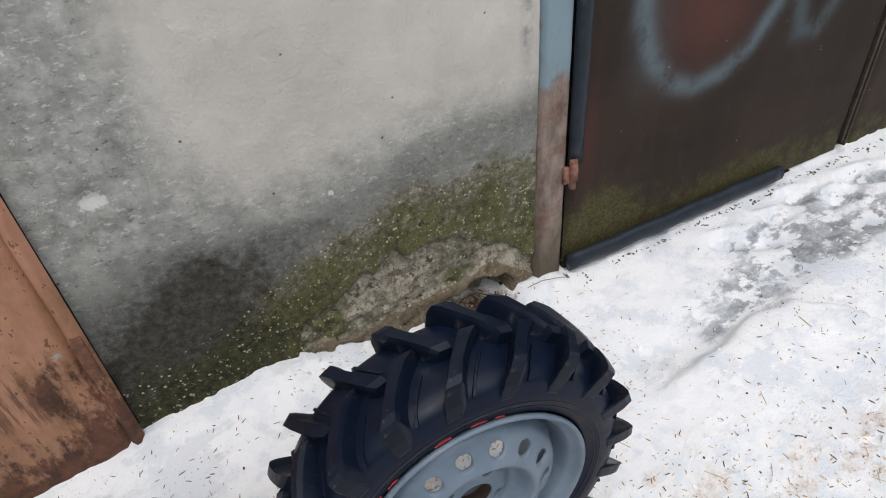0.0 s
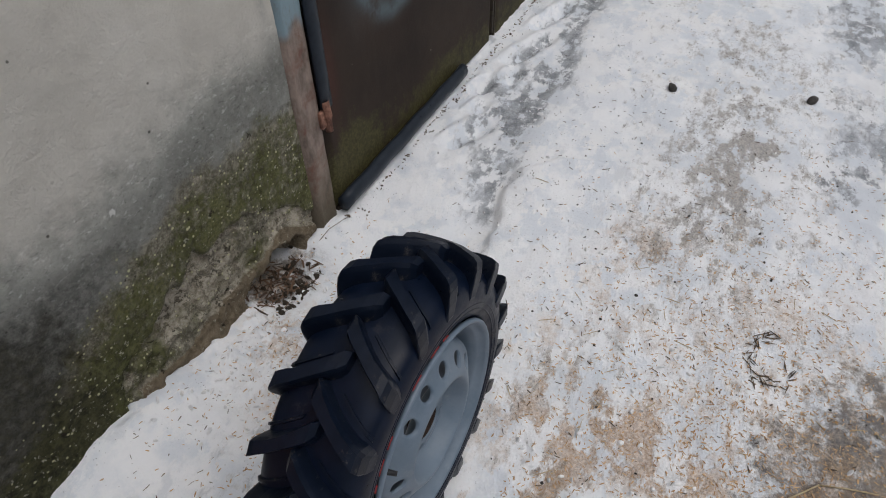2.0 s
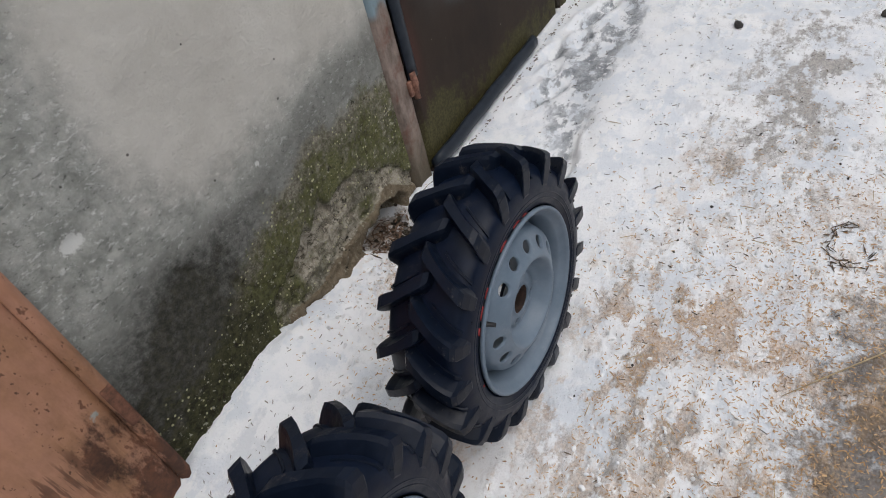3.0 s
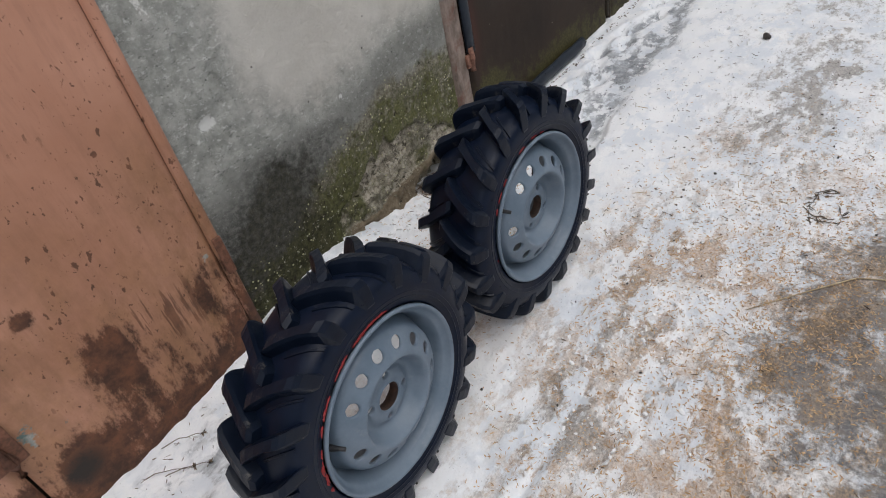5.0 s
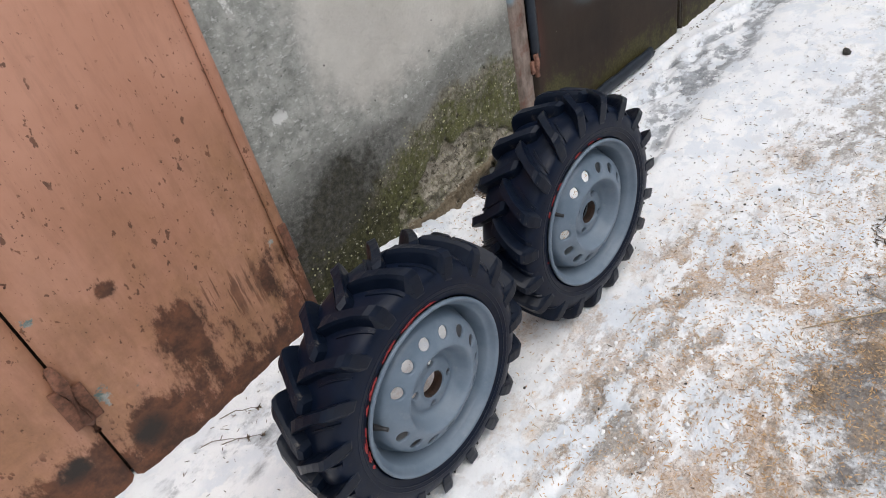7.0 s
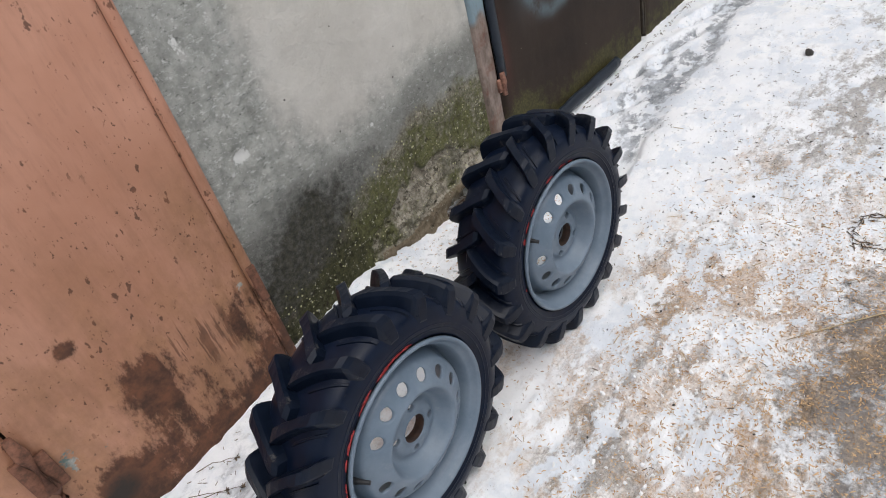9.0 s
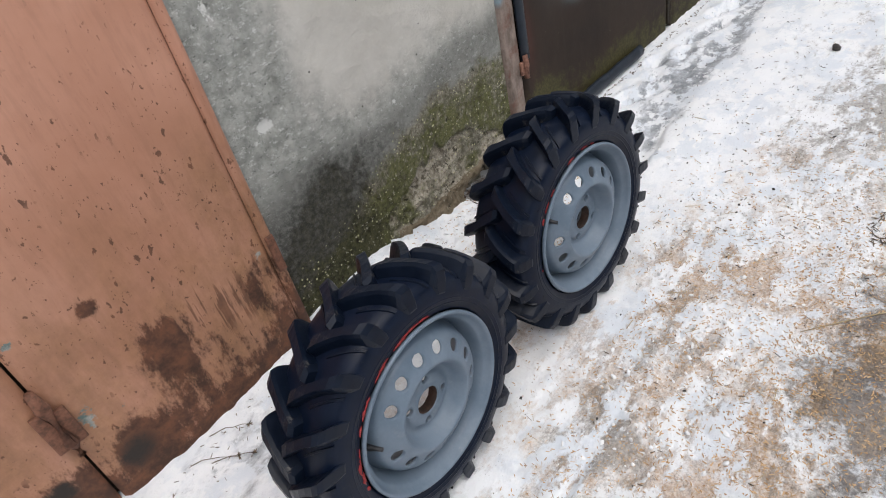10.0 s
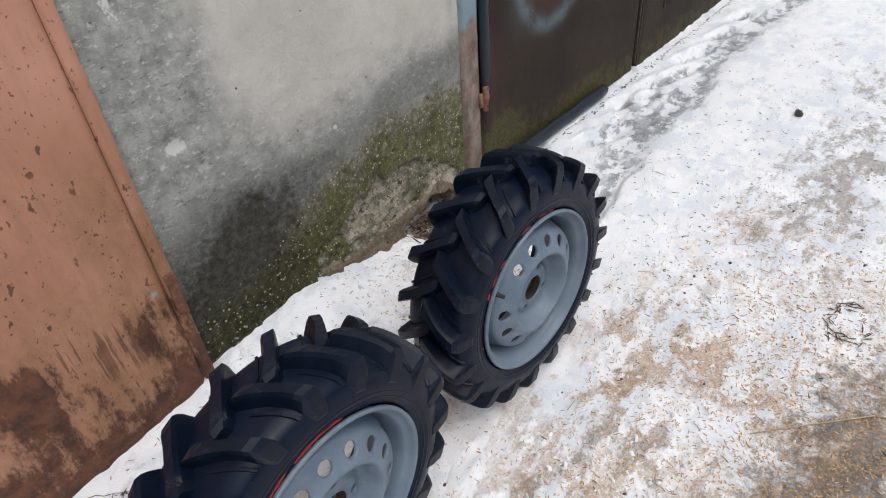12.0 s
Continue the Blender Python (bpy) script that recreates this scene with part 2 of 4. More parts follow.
def rusty_paint(name, low, high, rust_amount):
    """Old brush paint on sheet steel, with rust where the mesh carries it."""
    k = Kit(name, 0.52, spec=0.4)
    rust = k.attr("rust")
    big, mid, fine = k.noise(2.2, 5, 0.6), k.noise(22, 7, 0.7), k.noise(95, 5, 0.7)
    c = k.mix(k.step(big, 0.32, 0.68), low, high)
    c = k.mix(k.math("MULTIPLY", k.step(k.noise(40, 6, 0.75, k.stretch(1, 1, 0.15)), 0.45, 0.65), 0.22), c, tuple(v * 0.6 for v in low))
    r = k.step(k.math("ADD", rust, k.math("MULTIPLY", k.math("SUBTRACT", k.noise(30, 8, 0.75, k.stretch(1.3, 1, 0.55)), 0.5), 1.7)), 0.45, 0.8)
    grime = k.math("MULTIPLY", k.attr("grime"), k.step(k.noise(7, 6, 0.7, k.stretch(1, 1, 0.4)), 0.2, 0.7))
    c = k.mix(grime, c, k.mix(k.step(mid, 0.35, 0.7), (0.20, 0.10, 0.045), (0.33, 0.17, 0.08)))
    spots = k.math("MULTIPLY", k.step(k.noise(34, 3, 0.6, k.stretch(1.25, 1, 0.7)), 0.635, 0.67), k.step(k.noise(6, 3, 0.6), 0.34, 0.48))
    small = k.math("MULTIPLY", k.step(k.noise(90, 3, 0.65, k.stretch(1.2, 1, 0.8)), 0.645, 0.68), k.step(k.noise(9, 4, 0.6), 0.36, 0.52))
    spots = k.math("MULTIPLY", k.math("MAXIMUM", spots, small), rust_amount)
    runs = k.math("MULTIPLY", k.attr("runs"), k.step(k.noise(55, 4, 0.6, k.stretch(1, 1, 0.07)), 0.50, 0.60))
    r = k.math("MAXIMUM", r, k.math("MULTIPLY", k.step(k.math("ADD", runs, k.math("MULTIPLY", k.math("SUBTRACT", mid, 0.5), 0.9)), 0.32, 0.75), 0.7))
    r = k.math("MAXIMUM", k.math("MULTIPLY", r, 0.92), k.math("MULTIPLY", spots, 0.75))
    rc = k.mix(k.step(mid, 0.35, 0.7), (0.040, 0.020, 0.014), (0.150, 0.060, 0.032))
    c = k.mix(r, c, rc)
    chips = k.attr("chips")
    ch = k.step(k.math("ADD", chips, k.math("MULTIPLY", k.math("SUBTRACT", k.noise(50, 6, 0.7), 0.5), 1.6)), 0.5, 0.65)
    c = k.mix(ch, c, k.mix(k.step(mid, 0.4, 0.62), (0.10, 0.15, 0.14), (0.36, 0.36, 0.33)))
    sc = k.attr("soot")
    c = k.mix(k.step(k.math("ADD", sc, k.math("MULTIPLY", k.math("SUBTRACT", mid, 0.5), 1.3)), 0.4, 0.8), c, (0.032, 0.026, 0.022))
    k.colour(c)
    k.rough(k.mix(r, (0.5, 0.5, 0.5), (0.85, 0.85, 0.85)))
    k.bump(k.math("ADD", k.math("MULTIPLY", r, 0.6), k.math("MULTIPLY", fine, 0.3)), 0.35, 0.004)
    return k.mat


def brown_paint():
    k = Kit("dull_brown_door_paint", 0.68, spec=0.2)
    big, mid, fine = k.noise(2.6, 6, 0.6), k.noise(25, 7, 0.7), k.noise(120, 5, 0.7)
    c = k.mix(k.step(big, 0.35, 0.68), (0.020, 0.0135, 0.010), (0.036, 0.024, 0.017))
    c = k.mix(k.math("MULTIPLY", k.attr("red"), 0.8), c, (0.095, 0.036, 0.028))
    c = k.mix(k.math("MULTIPLY", k.step(k.noise(30, 6, 0.7, k.stretch(1, 1, 0.12)), 0.5, 0.75), 0.35), c, (0.045, 0.035, 0.026))
    m = k.step(k.math("ADD", k.attr("moss"), k.math("MULTIPLY", k.math("SUBTRACT", k.noise(18, 7, 0.72), 0.5), 1.8)), 0.45, 0.95)
    c = k.mix(k.math("MULTIPLY", m, 0.7), c, k.mix(k.step(fine, 0.4, 0.65), (0.05, 0.046, 0.016), (0.10, 0.095, 0.035)))
    s = k.math("MULTIPLY", k.attr("spray"), k.step(k.noise(12, 5, 0.7), 0.22, 0.55))
    c = k.mix(k.math("MULTIPLY", s, 0.75), c, (0.115, 0.16, 0.18))
    flakes = k.math("MULTIPLY", k.step(k.cells(20), 0.055, 0.03), 0.7)
    c = k.mix(flakes, c, (0.3, 0.27, 0.22))
    k.colour(c)
    k.bump(k.math("ADD", mid, k.math("MULTIPLY", fine, 0.4)), 0.25, 0.004)
    return k.mat


def jamb_steel():
    k = Kit("weathered_jamb_steel", 0.7, spec=0.35)
    mid, fine = k.noise(16, 7, 0.72, k.stretch(1, 1, 0.5)), k.noise(90, 5, 0.7)
    c = k.mix(k.step(mid, 0.32, 0.68), (0.10, 0.075, 0.06), (0.30, 0.235, 0.20))
    c = k.mix(k.math("MULTIPLY", k.step(k.noise(9, 6, 0.7), 0.5, 0.66), 0.8), c, (0.15, 0.065, 0.045))
    c = k.mix(k.math("MULTIPLY", k.attr("blue"), k.step(mid, 0.25, 0.5)), c, (0.21, 0.29, 0.33))
    c = k.mix(k.math("MULTIPLY", k.attr("moss"), 0.8), c, (0.07, 0.06, 0.035))
    k.colour(c).bump(k.math("ADD", mid, fine), 0.5, 0.003)
    return k.mat


def rubber(name, base, dust):
    k = Kit(name, 0.5, spec=0.2)
    mid, fine = k.noise(30, 6, 0.7), k.noise(180, 4, 0.7)
    c = k.mix(k.step(mid, 0.35, 0.75), base, tuple(v * 1.5 for v in base))
    c = k.mix(k.math("MULTIPLY", k.step(k.noise(16, 8, 0.78), 0.585, 0.70), dust), c, (0.15, 0.135, 0.115))
    k.colour(c)
    k.rough(k.mix(k.step(mid, 0.3, 0.7), (0.27, 0.27, 0.27), (0.48, 0.48, 0.48)))
    k.bump(k.math("ADD", k.math("MULTIPLY", mid, 0.5), k.math("MULTIPLY", fine, 0.4)), 0.2, 0.002)
    return k.mat


def simple(name, low, high, scale=20, rough=0.7, metal=0.0, bump=0.3, island=False):
    k = Kit(name, rough, metal)
    f = k.dice() if island else k.step(k.noise(scale, 6, 0.7), 0.3, 0.7)
    k.colour(k.mix(f, low, high)).bump(k.noise(scale * 4, 5, 0.7), bump, 0.003)
    return k.mat


def rim_paint():
    k = Kit("grey_blue_rim_paint", 0.42, spec=0.5)
    mid, fine = k.noise(11, 6, 0.65), k.noise(85, 5, 0.7)
    c = k.mix(k.step(mid, 0.3, 0.7), (0.105, 0.148, 0.198), (0.160, 0.205, 0.258))
    c = k.mix(k.math("MULTIPLY", k.step(k.noise(26, 7, 0.75), 0.56, 0.74), 0.4), c, (0.27, 0.285, 0.295))
    c = k.mix(k.math("MULTIPLY", k.step(k.noise(48, 7, 0.75), 0.66, 0.76), 0.6), c, (0.12, 0.085, 0.06))
    k.colour(c).rough(k.mix(mid, (0.34, 0.34, 0.34), (0.56, 0.56, 0.56)))
    k.bump(fine, 0.12, 0.002)
    return k.mat


M_SNOW = snow_ground()
M_CONCRETE = old_concrete()
M_ORANGE = rusty_paint("faded_orange_door_paint", (0.45, 0.216, 0.138), (0.57, 0.298, 0.205), 1.0)
M_BROWN = brown_paint()
M_JAMB = jamb_steel()
M_TYRE = rubber("new_black_tyre_rubber", (0.0026, 0.0062, 0.0170), 0.15)
M_LUG = rubber("scuffed_lug_rubber", (0.0034, 0.0066, 0.0150), 0.55)
M_STRIP = rubber("dark_rubber_strip", (0.016, 0.021, 0.029), 0.5)
M_RIM = rim_paint()
M_VALVE = simple("valve_rubber", (0.01, 0.01, 0.012), (0.02, 0.02, 0.022), 60, 0.5)
# bore rust, its colour darkened to hold the shade inside the hub
M_BORE = simple("rusty_bore_with_shade", (0.016, 0.011, 0.009), (0.06, 0.03, 0.02), 60, 0.8)
M_RUST = simple("rusty_bare_steel", (0.09, 0.04, 0.024), (0.23, 0.10, 0.06), 60, 0.8)
M_WELD = simple("rusty_weld", (0.11, 0.045, 0.03), (0.32, 0.16, 0.11), 70, 0.75, 0, 0.6)
M_RED = simple("red_marking_paint", (0.22, 0.012, 0.014), (0.34, 0.03, 0.03), 120, 0.55)
M_CHIP = simple("sawdust", (0.34, 0.19, 0.08), (0.68, 0.46, 0.25), island=True)
M_TWIG = simple("dark_twigs", (0.045, 0.03, 0.02), (0.17, 0.12, 0.075), island=True)
M_CLUMP = simple("snow_clumps", (0.80, 0.81, 0.84), (0.84, 0.83, 0.81), 30, 0.7)
M_STRAW = simple("dry_straw", (0.36, 0.27, 0.15), (0.55, 0.45, 0.29), 40, 0.7)
M_STONE = simple("dark_clinker", (0.025, 0.023, 0.022), (0.07, 0.062, 0.055), 60, 0.85, 0, 0.7)
M_LEAF = simple("dead_leaves", (0.045, 0.028, 0.018), (0.17, 0.10, 0.06), island=True)
M_BRICKS = simple("grey_mossy_block", (0.14, 0.14, 0.09), (0.3, 0.29, 0.24), 12, 0.9)
M_DARK = simple("dark_soil_and_gap_shade", (0.02, 0.016, 0.012), (0.06, 0.045, 0.03), 50, 0.95, 0, 0.7)
M_ROOF = simple("roof_felt", (0.06, 0.06, 0.06), (0.12, 0.12, 0.12), 8, 0.9)


# ---- mesh kit ----
def hashed(i, j, seed):
    n = (i.astype(np.int64) * 374761393 + j.astype(np.int64) * 668265263 + seed * 1442695041) & 0xFFFFFFFF
    n = ((n ^ (n >> 13)) * 1274126177) & 0xFFFFFFFF
    return ((n ^ (n >> 16)) & 0xFFFF) / 65535.0


def vnoise(x, y, scale, seed=0, octaves=3, gain=0.5):
    """Smooth value noise from about -1 to 1."""
    total, amp, norm = 0, 1.0, 0
    for o in range(octaves):
        u, v = x * scale * 2 ** o, y * scale * 2 ** o
        i, j = np.floor(u), np.floor(v)
        a, b = u - i, v - j
        a, b = a * a * (3 - 2 * a), b * b * (3 - 2 * b)
        h = lambda p, q: hashed(i + p, j + q, seed + o * 17)
        total = total + amp * ((h(0, 0) * (1 - a) + h(1, 0) * a) * (1 - b) + (h(0, 1) * (1 - a) + h(1, 1) * a) * b)
        norm += amp
        amp *= gain
    return 2 * total / norm - 1


def smooth(v, lo, hi):
    t = np.clip((v - lo) / (hi - lo), 0, 1)
    return t * t * (3 - 2 * t)


def to_line(x, y, pts):
    """Distance from points to a polyline."""
    best = np.full(np.shape(x), 1e9)
    for (x0, y0), (x1, y1) in zip(pts[:-1], pts[1:]):
        dx, dy = x1 - x0, y1 - y0
        t = np.clip(((x - x0) * dx + (y - y0) * dy) / (dx * dx + dy * dy), 0, 1)
        best = np.minimum(best, np.hypot(x - x0 - t * dx, y - y0 - t * dy))
    return best


def blob(x, y, cx, cy, rx, ry, turn=0.0):
    c, s = math.cos(turn), math.sin(turn)
    u, v = (x - cx) * c + (y - cy) * s, (y - cy) * c - (x - cx) * s
    return np.exp(-((u / rx) ** 2 + (v / ry) ** 2))


def sheet(name, P, material, attrs=None, parent=None):
    """A mesh from a grid of places P[row, column, 3], with float masks per vertex."""
    r, c = P.shape[:2]
    idx = np.arange(r * c).reshape(r, c)
    f = np.stack([idx[:-1, :-1], idx[:-1, 1:], idx[1:, 1:], idx[1:, :-1]], -1).reshape(-1, 4)
    me = bpy.data.meshes.new(name)
    me.from_pydata(P.reshape(-1, 3).tolist(), [], f.tolist())
    for key, val in (attrs or {}).items():
        a = me.attributes.new(key, "FLOAT", "POINT")
        a.data.foreach_set("value", np.broadcast_to(val, (r, c)).astype(np.float32).ravel())
    me.polygons.foreach_set("use_smooth", [True] * len(me.polygons))
    me.materials.append(material)
    ob = new(name, me)
    ob.parent = parent
    return ob


def part(name, bm, material, parent=None, label="", flat=False):
    """Link a bmesh as one object, under a thing or a part where one is given."""
    bmesh.ops.recalc_face_normals(bm, faces=bm.faces)
    me = bpy.data.meshes.new(name)
    bm.to_mesh(me)
    bm.free()
    if not flat:
        me.polygons.foreach_set("use_smooth", [True] * len(me.polygons))
    me.materials.append(material)
    ob = new(name, me)
    ob.parent = parent
    return tagged(ob, label)


def box(bm, x0, x1, y0, y1, z0, z1, bevel=0.0):
    geo = bmesh.ops.create_cube(bm, size=1)
    for v in geo["verts"]:
        v.co = Vector(((x0 + x1) / 2 + v.co.x * (x1 - x0), (y0 + y1) / 2 + v.co.y * (y1 - y0), (z0 + z1) / 2 + v.co.z * (z1 - z0)))
    if bevel:
        edges = list({e for v in geo["verts"] for e in v.link_edges})
        bmesh.ops.bevel(bm, geom=edges, offset=bevel, segments=2, affect="EDGES", profile=0.6)
    return bm


def tube(bm, pts, radii, sides=6):
    """A tapering tube along places."""
    rings = []
    for i, p in enumerate(pts):
        p = Vector(p)
        d = (Vector(pts[min(i + 1, len(pts) - 1)]) - Vector(pts[max(i - 1, 0)])).normalized()
        q = d.to_track_quat("Z", "Y")
        r = radii[i] if isinstance(radii, (list, tuple)) else radii
        rings.append([bm.verts.new(p + q @ Vector((r * math.cos(a), r * math.sin(a), 0))) for a in [2 * math.pi * k / sides for k in range(sides)]])
    for a, b in zip(rings[:-1], rings[1:]):
        for k in range(sides):
            bm.faces.new((a[k], a[(k + 1) % sides], b[(k + 1) % sides], b[k]))
    bm.faces.new(rings[0][::-1]), bm.faces.new(rings[-1])
    return bm


# ---- the ground ----
def spread(lo, hi, step, far):
    """Coordinates at an even step between lo and hi, then ever wider apart out to far."""
    mid = list(np.arange(lo, hi + step / 2, step))
    out, d = [], step
    while True:
        d *= 1.35
        if (out[-1] if out else hi) + d > far:
            break
        out.append((out[-1] if out else mid[-1]) + d)
    left, d = [], step
    while True:
        d *= 1.35
        if (left[-1] if left else lo) - d < -far:
            break
        left.append((left[-1] if left else lo) - d)
    return np.array(left[::-1] + mid + out)


SLOPE = 0.03   # the yard rises gently along the garages
TRENCH = [(0.02, -0.368), (0.25, -0.358), (0.45, -0.328), (0.75, -0.298), (1.0, -0.328), (1.4, -0.288), (2.0, -0.298), (2.6, -0.368), (4.5, -0.478)]
PRINTS = [(1.08, -0.157, 0.085, 0.036), (0.92, -0.190, 0.06, 0.028), (1.24, -0.210, 0.085, 0.034), (0.82, -0.115, 0.055, 0.032), (1.50, -0.180, 0.10, 0.034),
          (0.58, -0.200, 0.085, 0.045), (1.78, -0.190, 0.11, 0.036), (0.68, -0.160, 0.045, 0.022), (1.36, -0.150, 0.05, 0.022), (0.47, -0.160, 0.045, 0.03), (2.05, -0.180, 0.09, 0.03)]


def bank_height(x):
    """How high the snow lies against the wall."""
    return np.interp(x, [-3, -1.9, -1.73, -1.52, -1.25, -1.1, -0.95, -0.8, -0.68, -0.55, -0.45, -0.38, -0.33, -0.22, -0.15, -0.05, 0.1, 3],
                    [0.05, 0.05, 0.062, 0.055, 0.080, 0.103, 0.113, 0.121, 0.097, 0.060, 0.055, 0.02, -0.005, -0.005, 0.035, 0.03, 0.008, 0.0])


def ground_height(x, y):
    near = smooth(np.hypot(x, y + 0.6), 7, 3.5)
    h = bank_height(x) * np.exp(-(np.abs(y) / 0.17) ** 2) * near
    d = to_line(x, y, TRENCH) + 0.02 * vnoise(x, y, 9, 3)
    h = h - 0.014 * np.exp(-(d / 0.06) ** 2)
    # packed snow that ends in a broken step beside the trench
    s = np.interp(x, [-0.1, 0.13, 0.30, 0.42, 0.50, 0.56, 0.62], [-0.45, -0.42, -0.385, -0.40, -0.49, -0.68, -0.92]) - y + 0.02 * vnoise(x, y, 16, 8)
    h = h + 0.02 * smooth(s, 0, 0.025) * np.exp(-(np.maximum(s, 0) / 0.2) ** 2) * smooth(x, -0.12, 0.08) * smooth(x, 0.64, 0.55)
    for px, py, rx, ry in PRINTS:
        h = h - 0.040 * blob(x, y, px, py, rx * 0.8, ry * 0.8, -0.25) + 0.014 * blob(x, y, px + 0.02, py + 0.045, rx, ry * 0.5, -0.25)
    # lumps
    h = h + near * (0.007 * vnoise(x, y, 6, 1, 3) + 0.0045 * vnoise(x, y, 22, 2, 3))
    rough = np.clip(blob(x, y, -0.75, -0.85, 0.6, 0.3) + blob(x, y, -0.5, -0.12, 0.3, 0.16) + 0.5 * blob(x, y, 0.5, -0.22, 0.6, 0.13), 0, 1)
    h = h + rough * 0.012 * np.maximum(vnoise(x, y, 38, 5, 2), -0.2)
    h = h + near * np.exp(-(y / 0.06) ** 2) * 0.011 * vnoise(x, y, 28, 6, 3) + 0.022 * blob(x, y, -0.48, -0.13, 0.16, 0.13) * vnoise(x, y, 26, 7, 3)
    # a scraped groove
    g = to_line(x, y, [(-1.35, -0.87), (-1.18, -0.85), (-0.93, -0.845), (-0.8, -0.86)])
    h = h - 0.007 * np.exp(-(g / 0.012) ** 2) + 0.005 * np.exp(-((g - 0.03) / 0.015) ** 2)
    # ribs pressed by a vehicle's tread
    band = smooth(y, -1.50, -1.42) * smooth(y, -1.16, -1.24) * smooth(x, 0.2, 0.6) * smooth(x, 3.0, 2.0)
    h = h - band * (0.006 + 0.003 * np.sin(70 * (x + 0.6 * np.abs(y + 1.33))))
    # flat where the wheels stand
    for wx, wy in ((-0.622, -0.585), (-1.25, -0.625)):
        k = blob(x, y, wx, wy, 0.13, 0.10)
        h = h * (1 - k) + 0.004 * k
    return h + SLOPE * np.clip(x, -5, 6)


gx = spread(-2.1, 2.7, 0.0085, 260)
gy = spread(-1.75, 0.12, 0.0085, 260)
GX, GY = np.meshgrid(gx, gy)
GZ = ground_height(GX, GY)
td = to_line(GX, GY, TRENCH)
ice_shade = 0.72 * np.exp(-(td / 0.075) ** 2) * smooth(GX, -0.02, 0.3)
ice_shade = ice_shade + 0.55 * blob(GX, GY, 0.62, -0.22, 0.22, 0.12) + 0.25 * blob(GX, GY, 1.3, -0.2, 0.7, 0.09)
# the prints' hollows are greyed through the same mask
for px, py, rx, ry in PRINTS:
    ice_shade = ice_shade + 1.0 * blob(GX, GY, px + 0.01, py - 0.01, rx * 0.8, ry * 0.8, -0.25)
# the small blobs near the wall paint dirty snow together with its soft shadow
ice_shade = ice_shade + 0.32 * blob(GX, GY, -1.55, -0.12, 0.4, 0.14) + 0.62 * smooth(GY, -1.10, -1.36) * smooth(GX, 0.25, 0.8) * smooth(GX, 5.5, 2.5) * smooth(GY, -4.5, -2.2) + 0.3 * blob(GX, GY, -0.95, -0.13, 0.1, 0.07) + 0.55 * blob(GX, GY, -0.74, -0.27, 0.14, 0.10) + 0.3 * blob(GX, GY, -1.3, -0.2, 0.3, 0.1)
ice_shade = np.clip(ice_shade + 0.25 * vnoise(GX, GY, 2.3, 21, 3) * smooth(GX, 0.2, 0.8), 0, 1)
saw = 0.62 * blob(GX, GY, -0.45, -1.2, 0.75, 0.30) + 0.5 * blob(GX, GY, -0.6, -0.85, 0.6, 0.3) + 0.8 * blob(GX, GY, -0.46, -0.18, 0.15, 0.14) + 0.25 * blob(GX, GY, 0.1, -0.85, 0.5, 0.22) + 0.35 * blob(GX, GY, -1.25, -1.1, 0.6, 0.35)
saw = saw + 0.45 * blob(GX, GY, -1.2, -0.42, 0.3, 0.14) + 0.3 * blob(GX, GY, -0.6, -0.45, 0.25, 0.12)
saw = np.clip(saw * (1.0 + 1.3 * vnoise(GX, GY, 6, 31, 4)), 0, 1)
wet = 1.0 * blob(GX, GY, -0.24, -1.46, 0.42, 0.25) + 0.35 * blob(GX, GY, -0.46, -1.24, 0.26, 0.15) + 0.85 * blob(GX, GY, -0.80, -1.46, 0.5, 0.28) + 0.5 * blob(GX, GY, -0.64, -1.20, 0.12, 0.07) + 1.5 * blob(GX, GY, -0.28, 0.01, 0.10, 0.085) + 0.45 * smooth(GY, -1.5, -2.0) * blob(GX, GY, 0, -2.2, 2.5, 0.6)
grit = 0.55 * blob(GX, GY, 0.6, -0.95, 0.7, 0.25) + 0.5 * blob(GX, GY, -0.35, -0.78, 0.25, 0.12) + 0.42 * blob(GX, GY, -0.85, -0.84, 0.35, 0.12) + 0.3 * smooth(GY, -0.5, -1.1) + 0.35 * blob(GX, GY, -0.95, -1.0, 0.5, 0.3) + 0.35 * blob(GX, GY, 1.6, -0.7, 0.9, 0.4)
grit = grit + 0.7 * np.exp(-((np.hypot((GX + 0.01) / 1.15, (GY + 1.185) / 0.8) - 0.062) / 0.016) ** 2)
grit = np.clip(grit * (1 + 0.8 * vnoise(GX, GY, 5, 41, 3)), 0, 1) * (1 - 0.6 * blob(GX, GY, 0.22, -0.6, 0.28, 0.16))
ground = sheet("ground", np.stack([GX, GY, GZ], -1), M_SNOW, {"ice_shade": ice_shade, "saw": saw, "wet": np.clip(wet, 0, 1), "grit": np.clip(grit, 0, 1)})
tagged(ground, "trodden snow with sawdust, grey ice and dirt over the yard", "snow", kind="structure")


def on_ground(x, y):
    return float(ground_height(np.array([x]), np.array([y]))[0])


# ---- the garage wall of crumbling plaster ----
MOSS_TOP = ([-1.2, -1.05, -0.85, -0.72, -0.59, -0.46, -0.32, -0.1], [0.20, 0.22, 0.33, 0.40, 0.44, 0.47, 0.48, 0.45])
CRUMB_TOP = ([-1.2, -0.80, -0.745, -0.63, -0.48, -0.34, -0.21, -0.1], [-0.1, -0.05, 0.17, 0.25, 0.30, 0.285, 0.215, 0.10])
MORTAR_TOP = ([-1.2, -0.82, -0.72, -0.575, -0.38, -0.24, -0.17, -0.1], [-0.1, -0.05, 0.12, 0.105, 0.12, 0.15, 0.11, 0.05])


